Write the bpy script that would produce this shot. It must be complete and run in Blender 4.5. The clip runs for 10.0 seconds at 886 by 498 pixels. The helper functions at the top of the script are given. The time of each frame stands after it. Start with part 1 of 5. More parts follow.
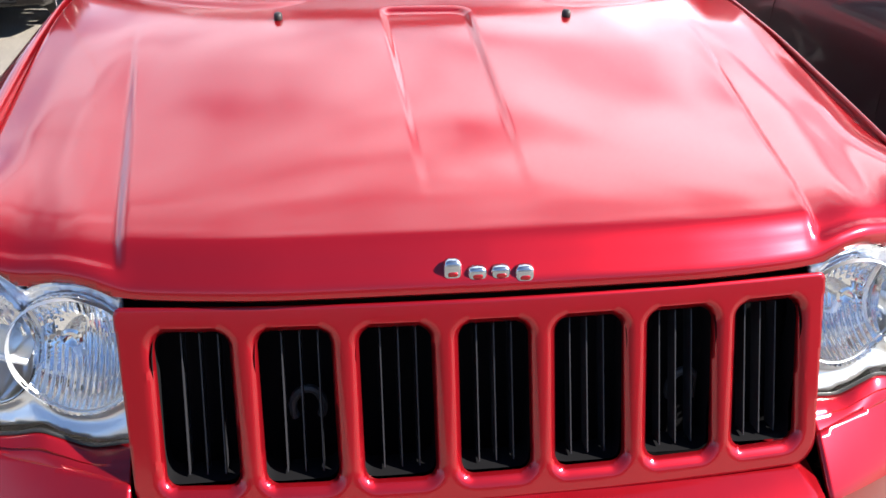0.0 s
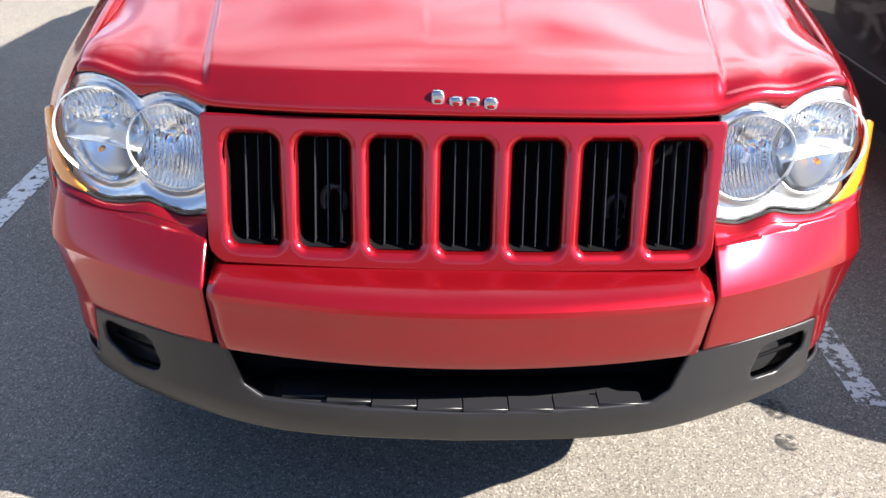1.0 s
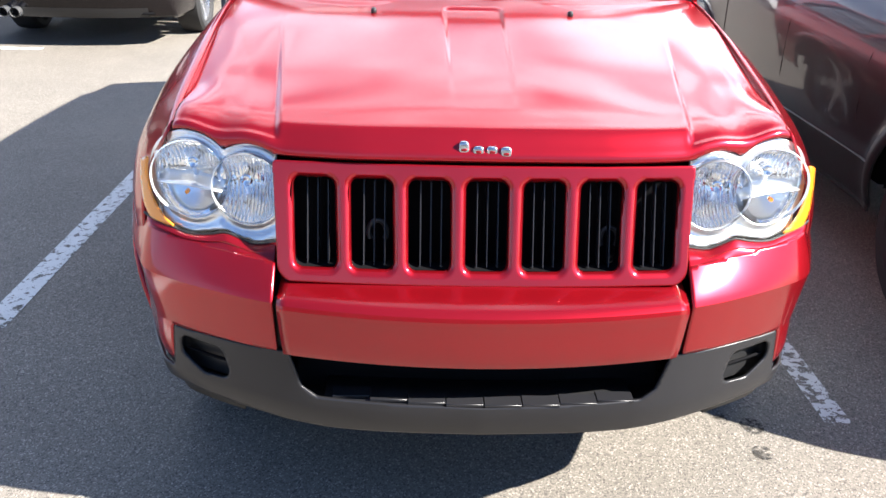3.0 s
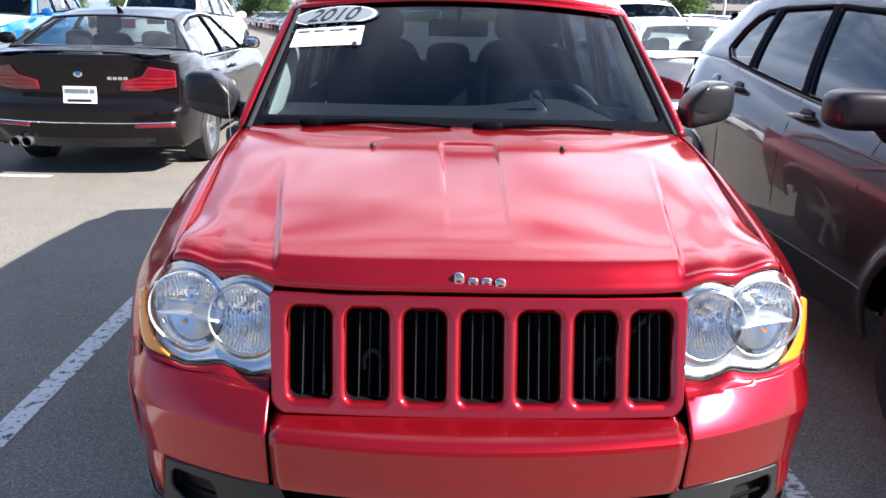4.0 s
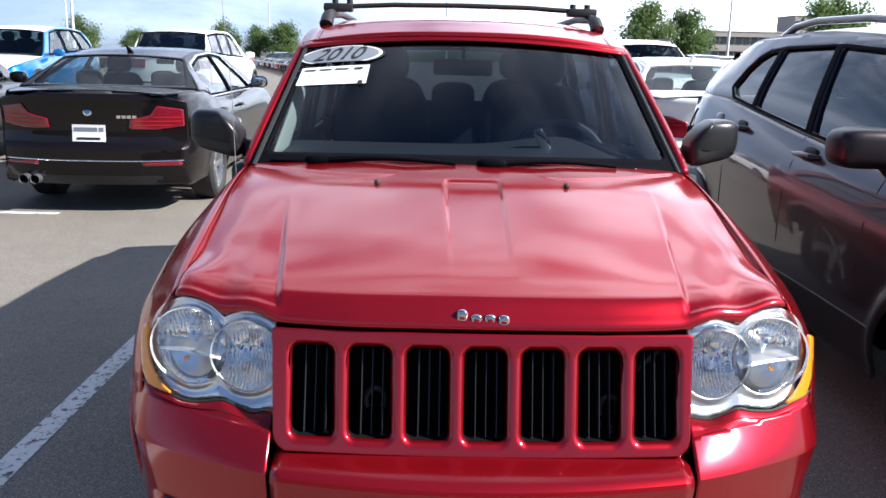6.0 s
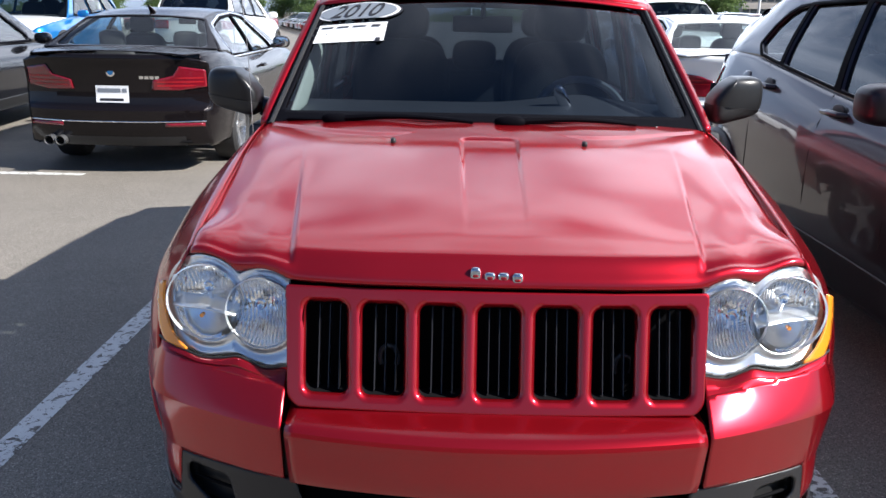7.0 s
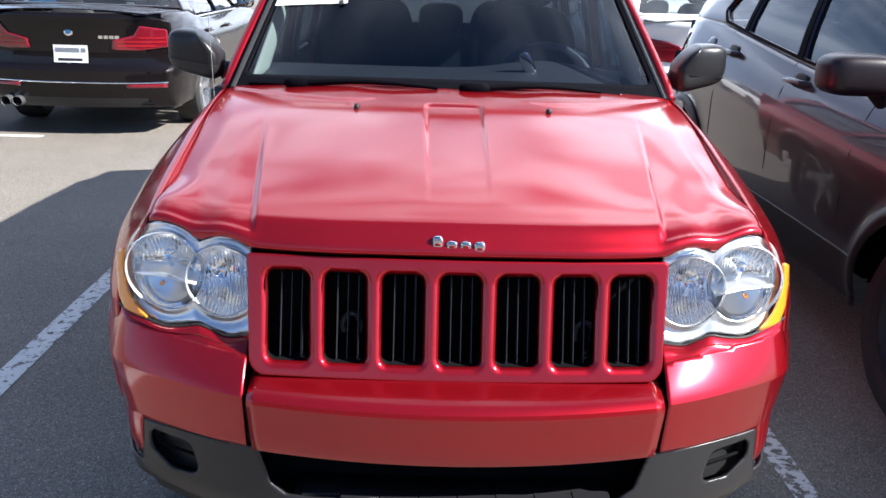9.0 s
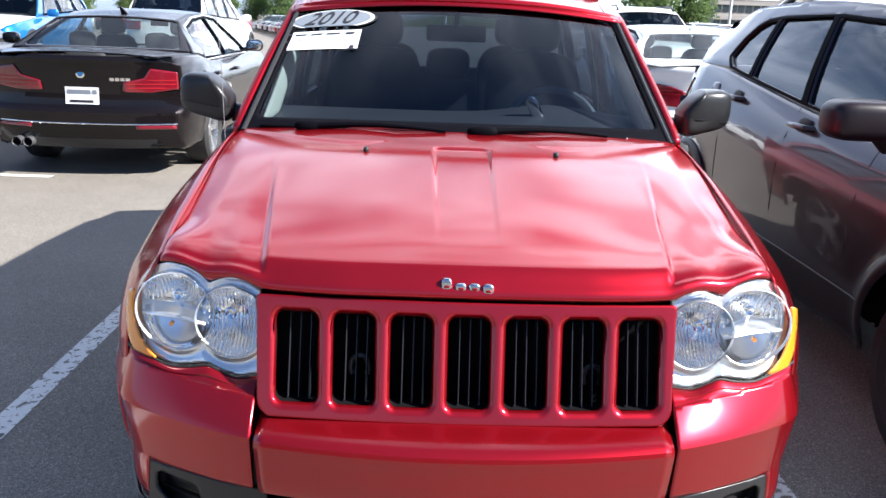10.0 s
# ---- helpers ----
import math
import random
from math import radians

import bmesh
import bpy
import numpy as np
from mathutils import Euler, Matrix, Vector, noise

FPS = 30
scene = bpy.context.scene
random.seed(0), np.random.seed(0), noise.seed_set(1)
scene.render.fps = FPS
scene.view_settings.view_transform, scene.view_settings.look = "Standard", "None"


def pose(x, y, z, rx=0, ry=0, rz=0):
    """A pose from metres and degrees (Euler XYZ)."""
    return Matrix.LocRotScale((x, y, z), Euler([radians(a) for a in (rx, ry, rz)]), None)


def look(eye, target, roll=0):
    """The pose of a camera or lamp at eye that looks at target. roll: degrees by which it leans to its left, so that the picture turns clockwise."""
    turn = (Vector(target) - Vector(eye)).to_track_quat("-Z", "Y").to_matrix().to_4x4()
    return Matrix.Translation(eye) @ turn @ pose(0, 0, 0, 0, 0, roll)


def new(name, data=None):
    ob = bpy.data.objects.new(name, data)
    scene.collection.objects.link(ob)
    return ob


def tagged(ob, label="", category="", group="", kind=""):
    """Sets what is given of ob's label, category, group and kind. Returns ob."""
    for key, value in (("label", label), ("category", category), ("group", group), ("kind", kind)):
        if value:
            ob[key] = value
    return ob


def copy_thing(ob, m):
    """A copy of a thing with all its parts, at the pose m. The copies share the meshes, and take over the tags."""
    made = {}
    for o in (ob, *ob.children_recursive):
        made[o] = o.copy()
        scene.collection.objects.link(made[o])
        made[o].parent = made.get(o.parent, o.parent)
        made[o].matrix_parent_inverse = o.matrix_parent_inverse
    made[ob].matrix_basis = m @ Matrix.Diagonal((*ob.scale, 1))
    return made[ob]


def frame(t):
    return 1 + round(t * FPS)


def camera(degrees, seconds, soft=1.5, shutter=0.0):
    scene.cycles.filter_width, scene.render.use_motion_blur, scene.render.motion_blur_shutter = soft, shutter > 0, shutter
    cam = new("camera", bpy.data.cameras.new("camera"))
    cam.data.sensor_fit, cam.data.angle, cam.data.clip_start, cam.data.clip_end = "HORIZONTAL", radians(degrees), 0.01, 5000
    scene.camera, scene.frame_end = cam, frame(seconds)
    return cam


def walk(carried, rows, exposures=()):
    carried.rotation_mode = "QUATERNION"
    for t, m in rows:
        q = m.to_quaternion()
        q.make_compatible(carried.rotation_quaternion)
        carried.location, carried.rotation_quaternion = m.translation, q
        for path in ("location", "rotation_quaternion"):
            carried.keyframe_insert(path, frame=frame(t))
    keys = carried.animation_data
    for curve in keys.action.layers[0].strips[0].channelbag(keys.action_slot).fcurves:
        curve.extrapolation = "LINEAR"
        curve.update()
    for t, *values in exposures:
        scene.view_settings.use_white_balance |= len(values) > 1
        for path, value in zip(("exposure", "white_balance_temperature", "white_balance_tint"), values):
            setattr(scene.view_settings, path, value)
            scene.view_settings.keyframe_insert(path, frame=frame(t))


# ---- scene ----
cam = camera(55.7, 10.0)
PATH = [
    (0, (-0.181, -0.799, 1.469), (0.062, 0.987, 0.603), 0.8),
    (0.5, (-0.123, -1.058, 1.468), (-0.061, 0.738, 0.591), -0.3),
    (1, (-0.056, -1.253, 1.466), (-0.025, 0.495, 0.496), 1.4),
    (1.5, (-0.113, -1.418, 1.495), (-0.112, 0.379, 0.617), 1.2),
    (2, (-0.153, -1.519, 1.507), (-0.03, 0.216, 0.52), 2.6),
    (2.5, (-0.145, -1.568, 1.494), (-0.022, 0.129, 0.442), 2.7),
    (3, (-0.13, -1.597, 1.524), (-0.083, 0.23, 0.713), 1.3),
    (3.2, (-0.138, -1.596, 1.537), (-0.098, 0.254, 0.779), 1.3),
    (4.3, (-0.116, -1.609, 1.549), (-0.071, 0.333, 1.074), 1.3),
    (4.5, (-0.115, -1.609, 1.551), (-0.074, 0.338, 1.096), 1.3),
    (5, (-0.115, -1.606, 1.549), (-0.07, 0.345, 1.113), 1.4),
    (5.5, (-0.118, -1.604, 1.548), (-0.069, 0.347, 1.111), 1.4),
    (7, (-0.092, -1.595, 1.531), (-0.12, 0.331, 0.993), 1.0),
    (7.5, (-0.074, -1.588, 1.536), (-0.058, 0.321, 0.938), 1.0),
    (8, (-0.073, -1.59, 1.534), (-0.007, 0.314, 0.925), 1.3),
    (8.5, (-0.078, -1.59, 1.539), (-0.023, 0.306, 0.906), 1.6),
    (9, (-0.08, -1.592, 1.541), (-0.03, 0.309, 0.922), 1.8),
    (9.5, (-0.083, -1.597, 1.545), (-0.038, 0.319, 0.976), 2.0),
    (10, (-0.09, -1.6, 1.545), (-0.053, 0.329, 1.02), 2.0),
]
walk(
    cam,
    [(t, look(eye, target, roll)) for t, eye, target, roll in PATH],
    [(0, 1.86, 6050, 12), (1, 2.08, 6050, 12), (2.5, 2.03, 6050, 12), (3.0, 2.18, 5950, 12), (3.6, 1.91, 5850, 12), (4.3, 1.63, 5750, 12), (5.0, 1.35, 5750, 12), (5.5, 1.31, 5750, 12), (7.0, 1.20, 5750, 12), (8.0, 1.54, 5750, 12), (9.0, 1.63, 5750, 12), (10, 1.71, 5750, 12)],
)

# ---- light ----
SUN = Vector((1.23, -0.39, 1.0)).normalized()
ELEV, AZIM = math.asin(SUN.z), math.atan2(SUN.x, SUN.y)
world = bpy.data.worlds.new("sky")
scene.world = world
world.use_nodes = True
wt = world.node_tree
wt.nodes.clear()


def wire(tree, kind, data_type="", blend_type="", operation="", **sets):
    """A node with its inputs set: i0, i1 ... by number, others by name, to a value or to another node's socket."""
    node = tree.nodes.new(kind)
    if data_type:
        node.data_type = data_type
    if blend_type:
        node.blend_type = blend_type
    if operation:
        node.operation = operation
    for key, value in sets.items():
        sock = node.inputs[int(key[1:])] if key[0] == "i" and key[1:].isdigit() else node.inputs[key]
        if isinstance(value, bpy.types.NodeSocket):
            tree.links.new(value, sock)
        else:
            sock.default_value = value
    return node


sky = wire(wt, "ShaderNodeTexSky")
sky.sky_type, sky.sun_disc, sky.sun_elevation, sky.sun_rotation, sky.air_density, sky.dust_density = "NISHITA", False, ELEV, AZIM, 1.0, 0.1
sky.ozone_density = 5.0
way_in = wire(wt, "ShaderNodeTexCoord")
apart = wire(wt, "ShaderNodeMapping", i0=way_in.outputs["Generated"], i3=(1.0, 0.7, 3.2))
puff = wire(wt, "ShaderNodeTexNoise", Vector=apart.outputs[0], Scale=3.4, Detail=8.0, Roughness=0.62, Distortion=0.4)
ramp = wire(wt, "ShaderNodeValToRGB", Fac=puff.outputs["Fac"])
ramp.color_ramp.elements[0].position, ramp.color_ramp.elements[1].position = 0.30, 0.64
# the cloud deck lies over the far end of the lot and thins out towards the other side
split = wire(wt, "ShaderNodeSeparateXYZ", i0=way_in.outputs["Generated"])
deck = wire(wt, "ShaderNodeMapRange", Value=split.outputs["Y"], i1=0.31, i2=0.64, i3=0.0, i4=1.0)
low = wire(wt, "ShaderNodeMapRange", Value=split.outputs["Z"], i1=0.22, i2=0.0, i3=0.0, i4=0.10)
thick = wire(wt, "ShaderNodeMath", operation="MAXIMUM", i0=ramp.outputs["Color"], i1=low.outputs[0])
sunward = wire(wt, "ShaderNodeMapRange", Value=split.outputs["X"], i1=-0.5, i2=0.45, i3=0.40, i4=1.35)
lit = wire(wt, "ShaderNodeMath", operation="MULTIPLY", i0=thick.outputs[0], i1=sunward.outputs[0])
cover = wire(wt, "ShaderNodeMath", operation="MULTIPLY", i0=lit.outputs[0], i1=deck.outputs[0])
white = wire(wt, "ShaderNodeMix", data_type="RGBA", i0=cover.outputs[0], i6=sky.outputs[0], i7=(29.0, 29.6, 30.5, 1))
# pale blue distance on the side away from the sun
sink = wire(wt, "ShaderNodeMapRange", Value=split.outputs["Z"], i1=0.42, i2=0.06, i3=0.0, i4=0.97)
aside = wire(wt, "ShaderNodeMapRange", Value=split.outputs["X"], i1=0.12, i2=-0.22, i3=0.0, i4=1.0)
gaps = wire(wt, "ShaderNodeMapRange", Value=puff.outputs["Fac"], i1=0.42, i2=0.70, i3=1.0, i4=0.72)
veil = wire(wt, "ShaderNodeMath", operation="MULTIPLY", i0=sink.outputs[0], i1=aside.outputs[0])
veil2 = wire(wt, "ShaderNodeMath", operation="MULTIPLY", i0=veil.outputs[0], i1=gaps.outputs[0])
hazy = wire(wt, "ShaderNodeMix", data_type="RGBA", i0=veil2.outputs[0], i6=white.outputs[2], i7=(5.0, 6.4, 8.7, 1))
back = wire(wt, "ShaderNodeBackground", Color=hazy.outputs[2], Strength=0.046)
wt.links.new(back.outputs[0], wire(wt, "ShaderNodeOutputWorld").inputs[0])

sun_lamp = bpy.data.lights.new("sun", "SUN")
sun_lamp.energy, sun_lamp.angle, sun_lamp.color = 5.0, radians(0.55), (1.0, 0.91, 0.755)
sun_ob = new("sun", sun_lamp)
sun_ob.matrix_world = look(SUN * 40, (0, 0, 0))

# ---- materials ----
MATS = {}


def principled(name, color, rough=0.5, metal=0.0, coat=0.0, spec=0.5, vary=0.0, scale=8.0, bump=0.0, fine=60.0, rvary=0.0, emit=0.0):
    """Painted, plastic or metal surface with uneven tone, gloss and fine relief."""
    m = bpy.data.materials.new(name)
    m.use_nodes = True
    t = m.node_tree
    b = t.nodes["Principled BSDF"]
    b.inputs["Base Color"].default_value = (*color, 1)
    b.inputs["Roughness"].default_value, b.inputs["Metallic"].default_value = rough, metal
    b.inputs["Coat Weight"].default_value, b.inputs["Coat Roughness"].default_value = coat, 0.03
    b.inputs["Specular IOR Level"].default_value = spec
    co = wire(t, "ShaderNodeTexCoord")
    if vary or rvary:
        big = wire(t, "ShaderNodeTexNoise", Vector=co.outputs["Object"], Scale=scale, Detail=6.0, Roughness=0.65)
        if vary:
            mix = wire(t, "ShaderNodeMix", data_type="RGBA", i0=big.outputs["Fac"], i6=(*[c * (1 - vary) for c in color], 1), i7=(*[min(1, c * (1 + vary)) for c in color], 1))
            t.links.new(mix.outputs[2], b.inputs["Base Color"])
        if rvary:
            rng = wire(t, "ShaderNodeMapRange", Value=big.outputs["Fac"], i3=max(0.0, rough - rvary), i4=rough + rvary)
            t.links.new(rng.outputs[0], b.inputs["Roughness"])
    if bump:
        grain = wire(t, "ShaderNodeTexNoise", Vector=co.outputs["Object"], Scale=fine, Detail=4.0)
        bp = wire(t, "ShaderNodeBump", Strength=bump, Distance=0.01, Height=grain.outputs["Fac"])
        t.links.new(bp.outputs[0], b.inputs["Normal"])
    if emit:
        b.inputs["Emission Color"].default_value, b.inputs["Emission Strength"].default_value = (*color, 1), emit
    MATS[name] = m
    return m


def clear(name, tint=(1, 1, 1), gloss=1.0, rough=0.0, base=0.06):
    """Thin pane: tinted see-through with a mirror layer."""
    m = bpy.data.materials.new(name)
    m.use_nodes = True
    t = m.node_tree
    t.nodes.clear()
    see = wire(t, "ShaderNodeBsdfTransparent", Color=(*tint, 1))
    shine = wire(t, "ShaderNodeBsdfGlossy", Color=(gloss, gloss, gloss, 1), Roughness=rough)
    facing = wire(t, "ShaderNodeLayerWeight", Blend=0.5)
    steep = wire(t, "ShaderNodeMath", operation="POWER", i0=facing.outputs["Facing"], i1=5.0)
    fres = wire(t, "ShaderNodeMath", operation="MULTIPLY_ADD", i0=steep.outputs[0], i1=1.0 - base, i2=base)
    mix = wire(t, "ShaderNodeMixShader", i0=fres.outputs[0], i1=see.outputs[0], i2=shine.outputs[0])
    t.links.new(mix.outputs[0], wire(t, "ShaderNodeOutputMaterial").inputs[0])
    MATS[name] = m
    return m


def paint(name, color, metal=0.5, rough=0.34):
    m = principled(name, color, rough, metal, coat=1.0, spec=0.1, vary=0.10, scale=3.0, rvary=0.04)
    t = m.node_tree
    b = t.nodes["Principled BSDF"]
    co = wire(t, "ShaderNodeTexCoord")
    peel = wire(t, "ShaderNodeTexNoise", Vector=co.outputs["Object"], Scale=7.0, Detail=2.0)
    b.inputs["Coat IOR"].default_value = 1.54
    bp = wire(t, "ShaderNodeBump", Strength=0.006, Distance=0.02, Height=peel.outputs["Fac"])
    t.links.new(bp.outputs[0], b.inputs["Coat Normal"])
    return m


# green raised a little: some veiling glare is put into the paint colour
RED = paint("red_paint", (0.30, 0.0055, 0.0118), 0.74, 0.37)
RED.node_tree.nodes["Principled BSDF"].inputs["Coat Roughness"].default_value = 0.095
RED.node_tree.nodes["Principled BSDF"].inputs["Coat IOR"].default_value = 1.53
RED.node_tree.nodes["Principled BSDF"].inputs["Specular Tint"].default_value = (1.0, 0.16, 0.17, 1)
GRAPHITE = paint("dark_grey_paint", (0.0085, 0.0065, 0.0072), 0.3, 0.25)
GRAPHITE.node_tree.nodes["Principled BSDF"].inputs["Coat IOR"].default_value = 1.42
GRAPHITE.node_tree.nodes["Principled BSDF"].inputs["Coat Weight"].default_value = 0.6
GRANITE = paint("granite_paint", (0.046, 0.036, 0.043), 0.65, 0.38)
GRANITE.node_tree.nodes["Principled BSDF"].inputs["Coat IOR"].default_value = 1.42
WHITE = paint("white_paint", (0.75, 0.76, 0.77), 0.0, 0.4)
SILVER = paint("silver_paint", (0.45, 0.47, 0.49), 0.8, 0.3)
BLUE = paint("blue_paint", (0.02, 0.16, 0.42), 0.5, 0.3)
BLACKP = paint("black_paint", (0.006, 0.006, 0.008), 0.3, 0.25)
CHROME = principled("chrome", (0.86, 0.87, 0.88), 0.06, 1.0)
REFLECTOR = principled("reflector", (0.95, 0.96, 0.98), 0.035, 1.0)
BEZEL = principled("lamp_bezel", (0.90, 0.92, 0.94), 0.30, 0.85, rvary=0.08, scale=20)
CLAD = principled("grey_bumper_plastic", (0.0155, 0.0155, 0.018), 0.36, 0.0, spec=0.4, vary=0.12, scale=5, bump=0.03, fine=400, rvary=0.06)
BLACK = principled("black_plastic", (0.012, 0.012, 0.013), 0.5, vary=0.2, bump=0.05, fine=200)
MIRRORCAP = principled("mirror_cap_plastic", (0.012, 0.012, 0.013), 0.33, spec=0.32, vary=0.1, bump=0.02, fine=300)
FRIT = principled("black_glass_band", (0.004, 0.004, 0.006), 0.6, spec=0.02, vary=0.2)
VOID = principled("engine_bay_black", (0.006, 0.006, 0.007), 0.85, spec=0.05, vary=0.3)
FIN = principled("grille_fin_plastic", (0.022, 0.022, 0.026), 0.35)
BADGE = principled("badge_silver", (0.46, 0.50, 0.55), 0.24, 1.0, rvary=0.06)
# dark vinyl rim made pale: the sun on it is put into the colour
GRIP = principled("steering_wheel_vinyl", (0.36, 0.37, 0.38), 0.45, vary=0.12)
SUVCAP = principled("dull_maroon_black_plastic", (0.012, 0.007, 0.010), 0.38, spec=0.4, vary=0.1)
HORN = principled("dull_black_steel", (0.06, 0.06, 0.065), 0.45)
RUBBER = principled("tyre_rubber", (0.016, 0.016, 0.017), 0.75, vary=0.3, scale=12, bump=0.2, fine=120)
ALLOY = principled("alloy_wheel", (0.52, 0.53, 0.55), 0.28, 0.9, rvary=0.1)
DARKALLOY = principled("dark_alloy", (0.10, 0.10, 0.11), 0.35, 0.8)
DASH = principled("dashboard_vinyl", (0.045, 0.05, 0.055), 0.55, vary=0.15, bump=0.1, fine=300)
CLOTH = principled("seat_cloth", (0.035, 0.038, 0.042), 0.9, vary=0.25, scale=6, bump=0.2, fine=250)
TRIM = principled("light_interior_trim", (0.40, 0.46, 0.38), 0.7, vary=0.1)
GLASS = clear("window_glass", (0.26, 0.31, 0.33), base=0.045)
SCREEN = clear("windscreen_glass", (0.25, 0.29, 0.35), base=0.055)
PALE = clear("clear_car_glass", (0.62, 0.69, 0.68), base=0.06)
TINTED = clear("tinted_glass", (0.14, 0.15, 0.155), base=0.10)
LENS = clear("lamp_lens", (0.96, 0.975, 0.98), rough=0.12, base=0.06)
AMBER = principled("amber_lens", (0.85, 0.28, 0.015), 0.18, 0.0, coat=1.0, vary=0.1)
LAMPRED = principled("tail_lamp_red", (0.17, 0.004, 0.012), 0.12, 0.0, coat=1.0, vary=0.25, scale=20)
PAPER = principled("white_sticker", (0.82, 0.83, 0.84), 0.55)
INK = principled("black_ink", (0.02, 0.02, 0.025), 0.5)
GREYINK = principled("sticker_grey", (0.19, 0.215, 0.25), 0.5)
POLE = principled("pole_paint", (0.72, 0.73, 0.74), 0.5, 0.1, vary=0.1)
BARK = principled("bark", (0.10, 0.07, 0.05), 0.9, vary=0.4, bump=0.5, fine=30)
CONCRETE = principled("office_concrete", (0.36, 0.33, 0.30), 0.8, vary=0.15, scale=2)
OFFGLASS = principled("office_glass", (0.03, 0.04, 0.05), 0.1)
AERIAL = principled("weathered_aerial", (0.16, 0.16, 0.165), 0.5, 0.3)
STEEL = principled("bare_steel", (0.35, 0.35, 0.36), 0.35, 1.0, vary=0.2)


def leaf_material(name, color):
    """Leaves that let some light through."""
    m = bpy.data.materials.new(name)
    m.use_nodes = True
    t = m.node_tree
    t.nodes.clear()
    g = wire(t, "ShaderNodeNewGeometry")
    mix = wire(t, "ShaderNodeMix", data_type="RGBA", i0=g.outputs["Random Per Island"], i6=(*[c * 0.6 for c in color], 1), i7=(color[0] * 1.5, color[1] * 1.35, color[2] * 1.1, 1))
    top = wire(t, "ShaderNodeBsdfDiffuse", Color=mix.outputs[2])
    under = wire(t, "ShaderNodeBsdfTranslucent", Color=mix.outputs[2])
    both = wire(t, "ShaderNodeMixShader", i0=0.55, i1=top.outputs[0], i2=under.outputs[0])
    t.links.new(both.outputs[0], wire(t, "ShaderNodeOutputMaterial").inputs[0])
    return m


LEAF = leaf_material("leaves", (0.135, 0.21, 0.095))


def asphalt():
    m = bpy.data.materials.new("asphalt")
    m.use_nodes = True
    t = m.node_tree
    b = t.nodes["Principled BSDF"]
    co = wire(t, "ShaderNodeTexCoord").outputs["Object"]
    chips = wire(t, "ShaderNodeTexVoronoi", Vector=co, Scale=235.0)
    grit = wire(t, "ShaderNodeTexNoise", Vector=co, Scale=330.0, Detail=3.0, Roughness=0.7)
    wide = wire(t, "ShaderNodeTexNoise", Vector=co, Scale=0.9, Detail=6.0, Roughness=0.6)
    shade = wire(t, "ShaderNodeValToRGB", Fac=wire(t, "ShaderNodeRGBToBW", Color=chips.outputs["Color"]).outputs[0])
    tones = shade.color_ramp
    tones.elements[0].position, tones.elements[0].color = 0.12, (0.088, 0.080, 0.072, 1)
    tones.elements[1].position, tones.elements[1].color = 0.92, (0.385, 0.350, 0.303, 1)
    for at_, tone_ in ((0.35, (0.168, 0.152, 0.132, 1)), (0.74, (0.207, 0.188, 0.163, 1))):
        tones.elements.new(at_).color = tone_
    fine = wire(t, "ShaderNodeMapRange", Value=grit.outputs["Fac"], i1=0.3, i2=0.7, i3=0.7, i4=1.3)
    stone = wire(t, "ShaderNodeMix", data_type="RGBA", blend_type="MULTIPLY", i0=1.0, i6=shade.outputs[0], i7=fine.outputs[0])
    tone = wire(t, "ShaderNodeMapRange", Value=wide.outputs["Fac"], i1=0.3, i2=0.7, i3=0.88, i4=1.12)
    wash = wire(t, "ShaderNodeMix", data_type="RGBA", blend_type="MULTIPLY", i0=1.0, i6=stone.outputs[2], i7=tone.outputs[0])
    t.links.new(wash.outputs[2], b.inputs["Base Color"])
    b.inputs["Roughness"].default_value, b.inputs["Specular IOR Level"].default_value = 0.85, 0.2
    bp = wire(t, "ShaderNodeBump", Strength=0.3, Distance=0.005, Height=grit.outputs["Fac"])
    t.links.new(bp.outputs[0], b.inputs["Normal"])
    return m


def line_paint(name="road_paint", gone=0.45):
    """Worn white road paint, gone in flakes where the asphalt shows through."""
    m = principled(name, (0.62, 0.62, 0.60), 0.7, vary=0.12, scale=20, bump=0.2, fine=150)
    t = m.node_tree
    b = t.nodes["Principled BSDF"]
    co = wire(t, "ShaderNodeTexCoord").outputs["Object"]
    worn = wire(t, "ShaderNodeTexNoise", Vector=co, Scale=24.0, Detail=8.0, Roughness=0.75)
    cut = wire(t, "ShaderNodeMath", operation="GREATER_THAN", i0=worn.outputs["Fac"], i1=gone)
    t.links.new(cut.outputs[0], b.inputs["Alpha"])
    return m


ASPHALT, LINE, WORN_LINE = asphalt(), line_paint(), line_paint("worn_road_paint", 0.49)
STAIN = principled("oil_stain", (0.03, 0.028, 0.026), 0.6, vary=0.4, scale=40)
t_ = STAIN.node_tree
n_ = wire(t_, "ShaderNodeTexNoise", Vector=wire(t_, "ShaderNodeTexCoord").outputs["Object"], Scale=45.0, Detail=6.0)
t_.links.new(wire(t_, "ShaderNodeMapRange", Value=n_.outputs["Fac"], i1=0.42, i2=0.6, i3=0.0, i4=0.75).outputs[0], t_.nodes["Principled BSDF"].inputs["Alpha"])

# ---- shapes ----
def to_mesh(name, verts, faces, smooth=38.0):
    me = bpy.data.meshes.new(name)
    me.from_pydata([tuple(float(c) for c in v) for v in verts], [], [tuple(int(i) for i in f) for f in faces])
    me.validate()
    if smooth:
        me.polygons.foreach_set("use_smooth", [True] * len(me.polygons))
        me.set_sharp_from_angle(angle=radians(smooth))
    return me


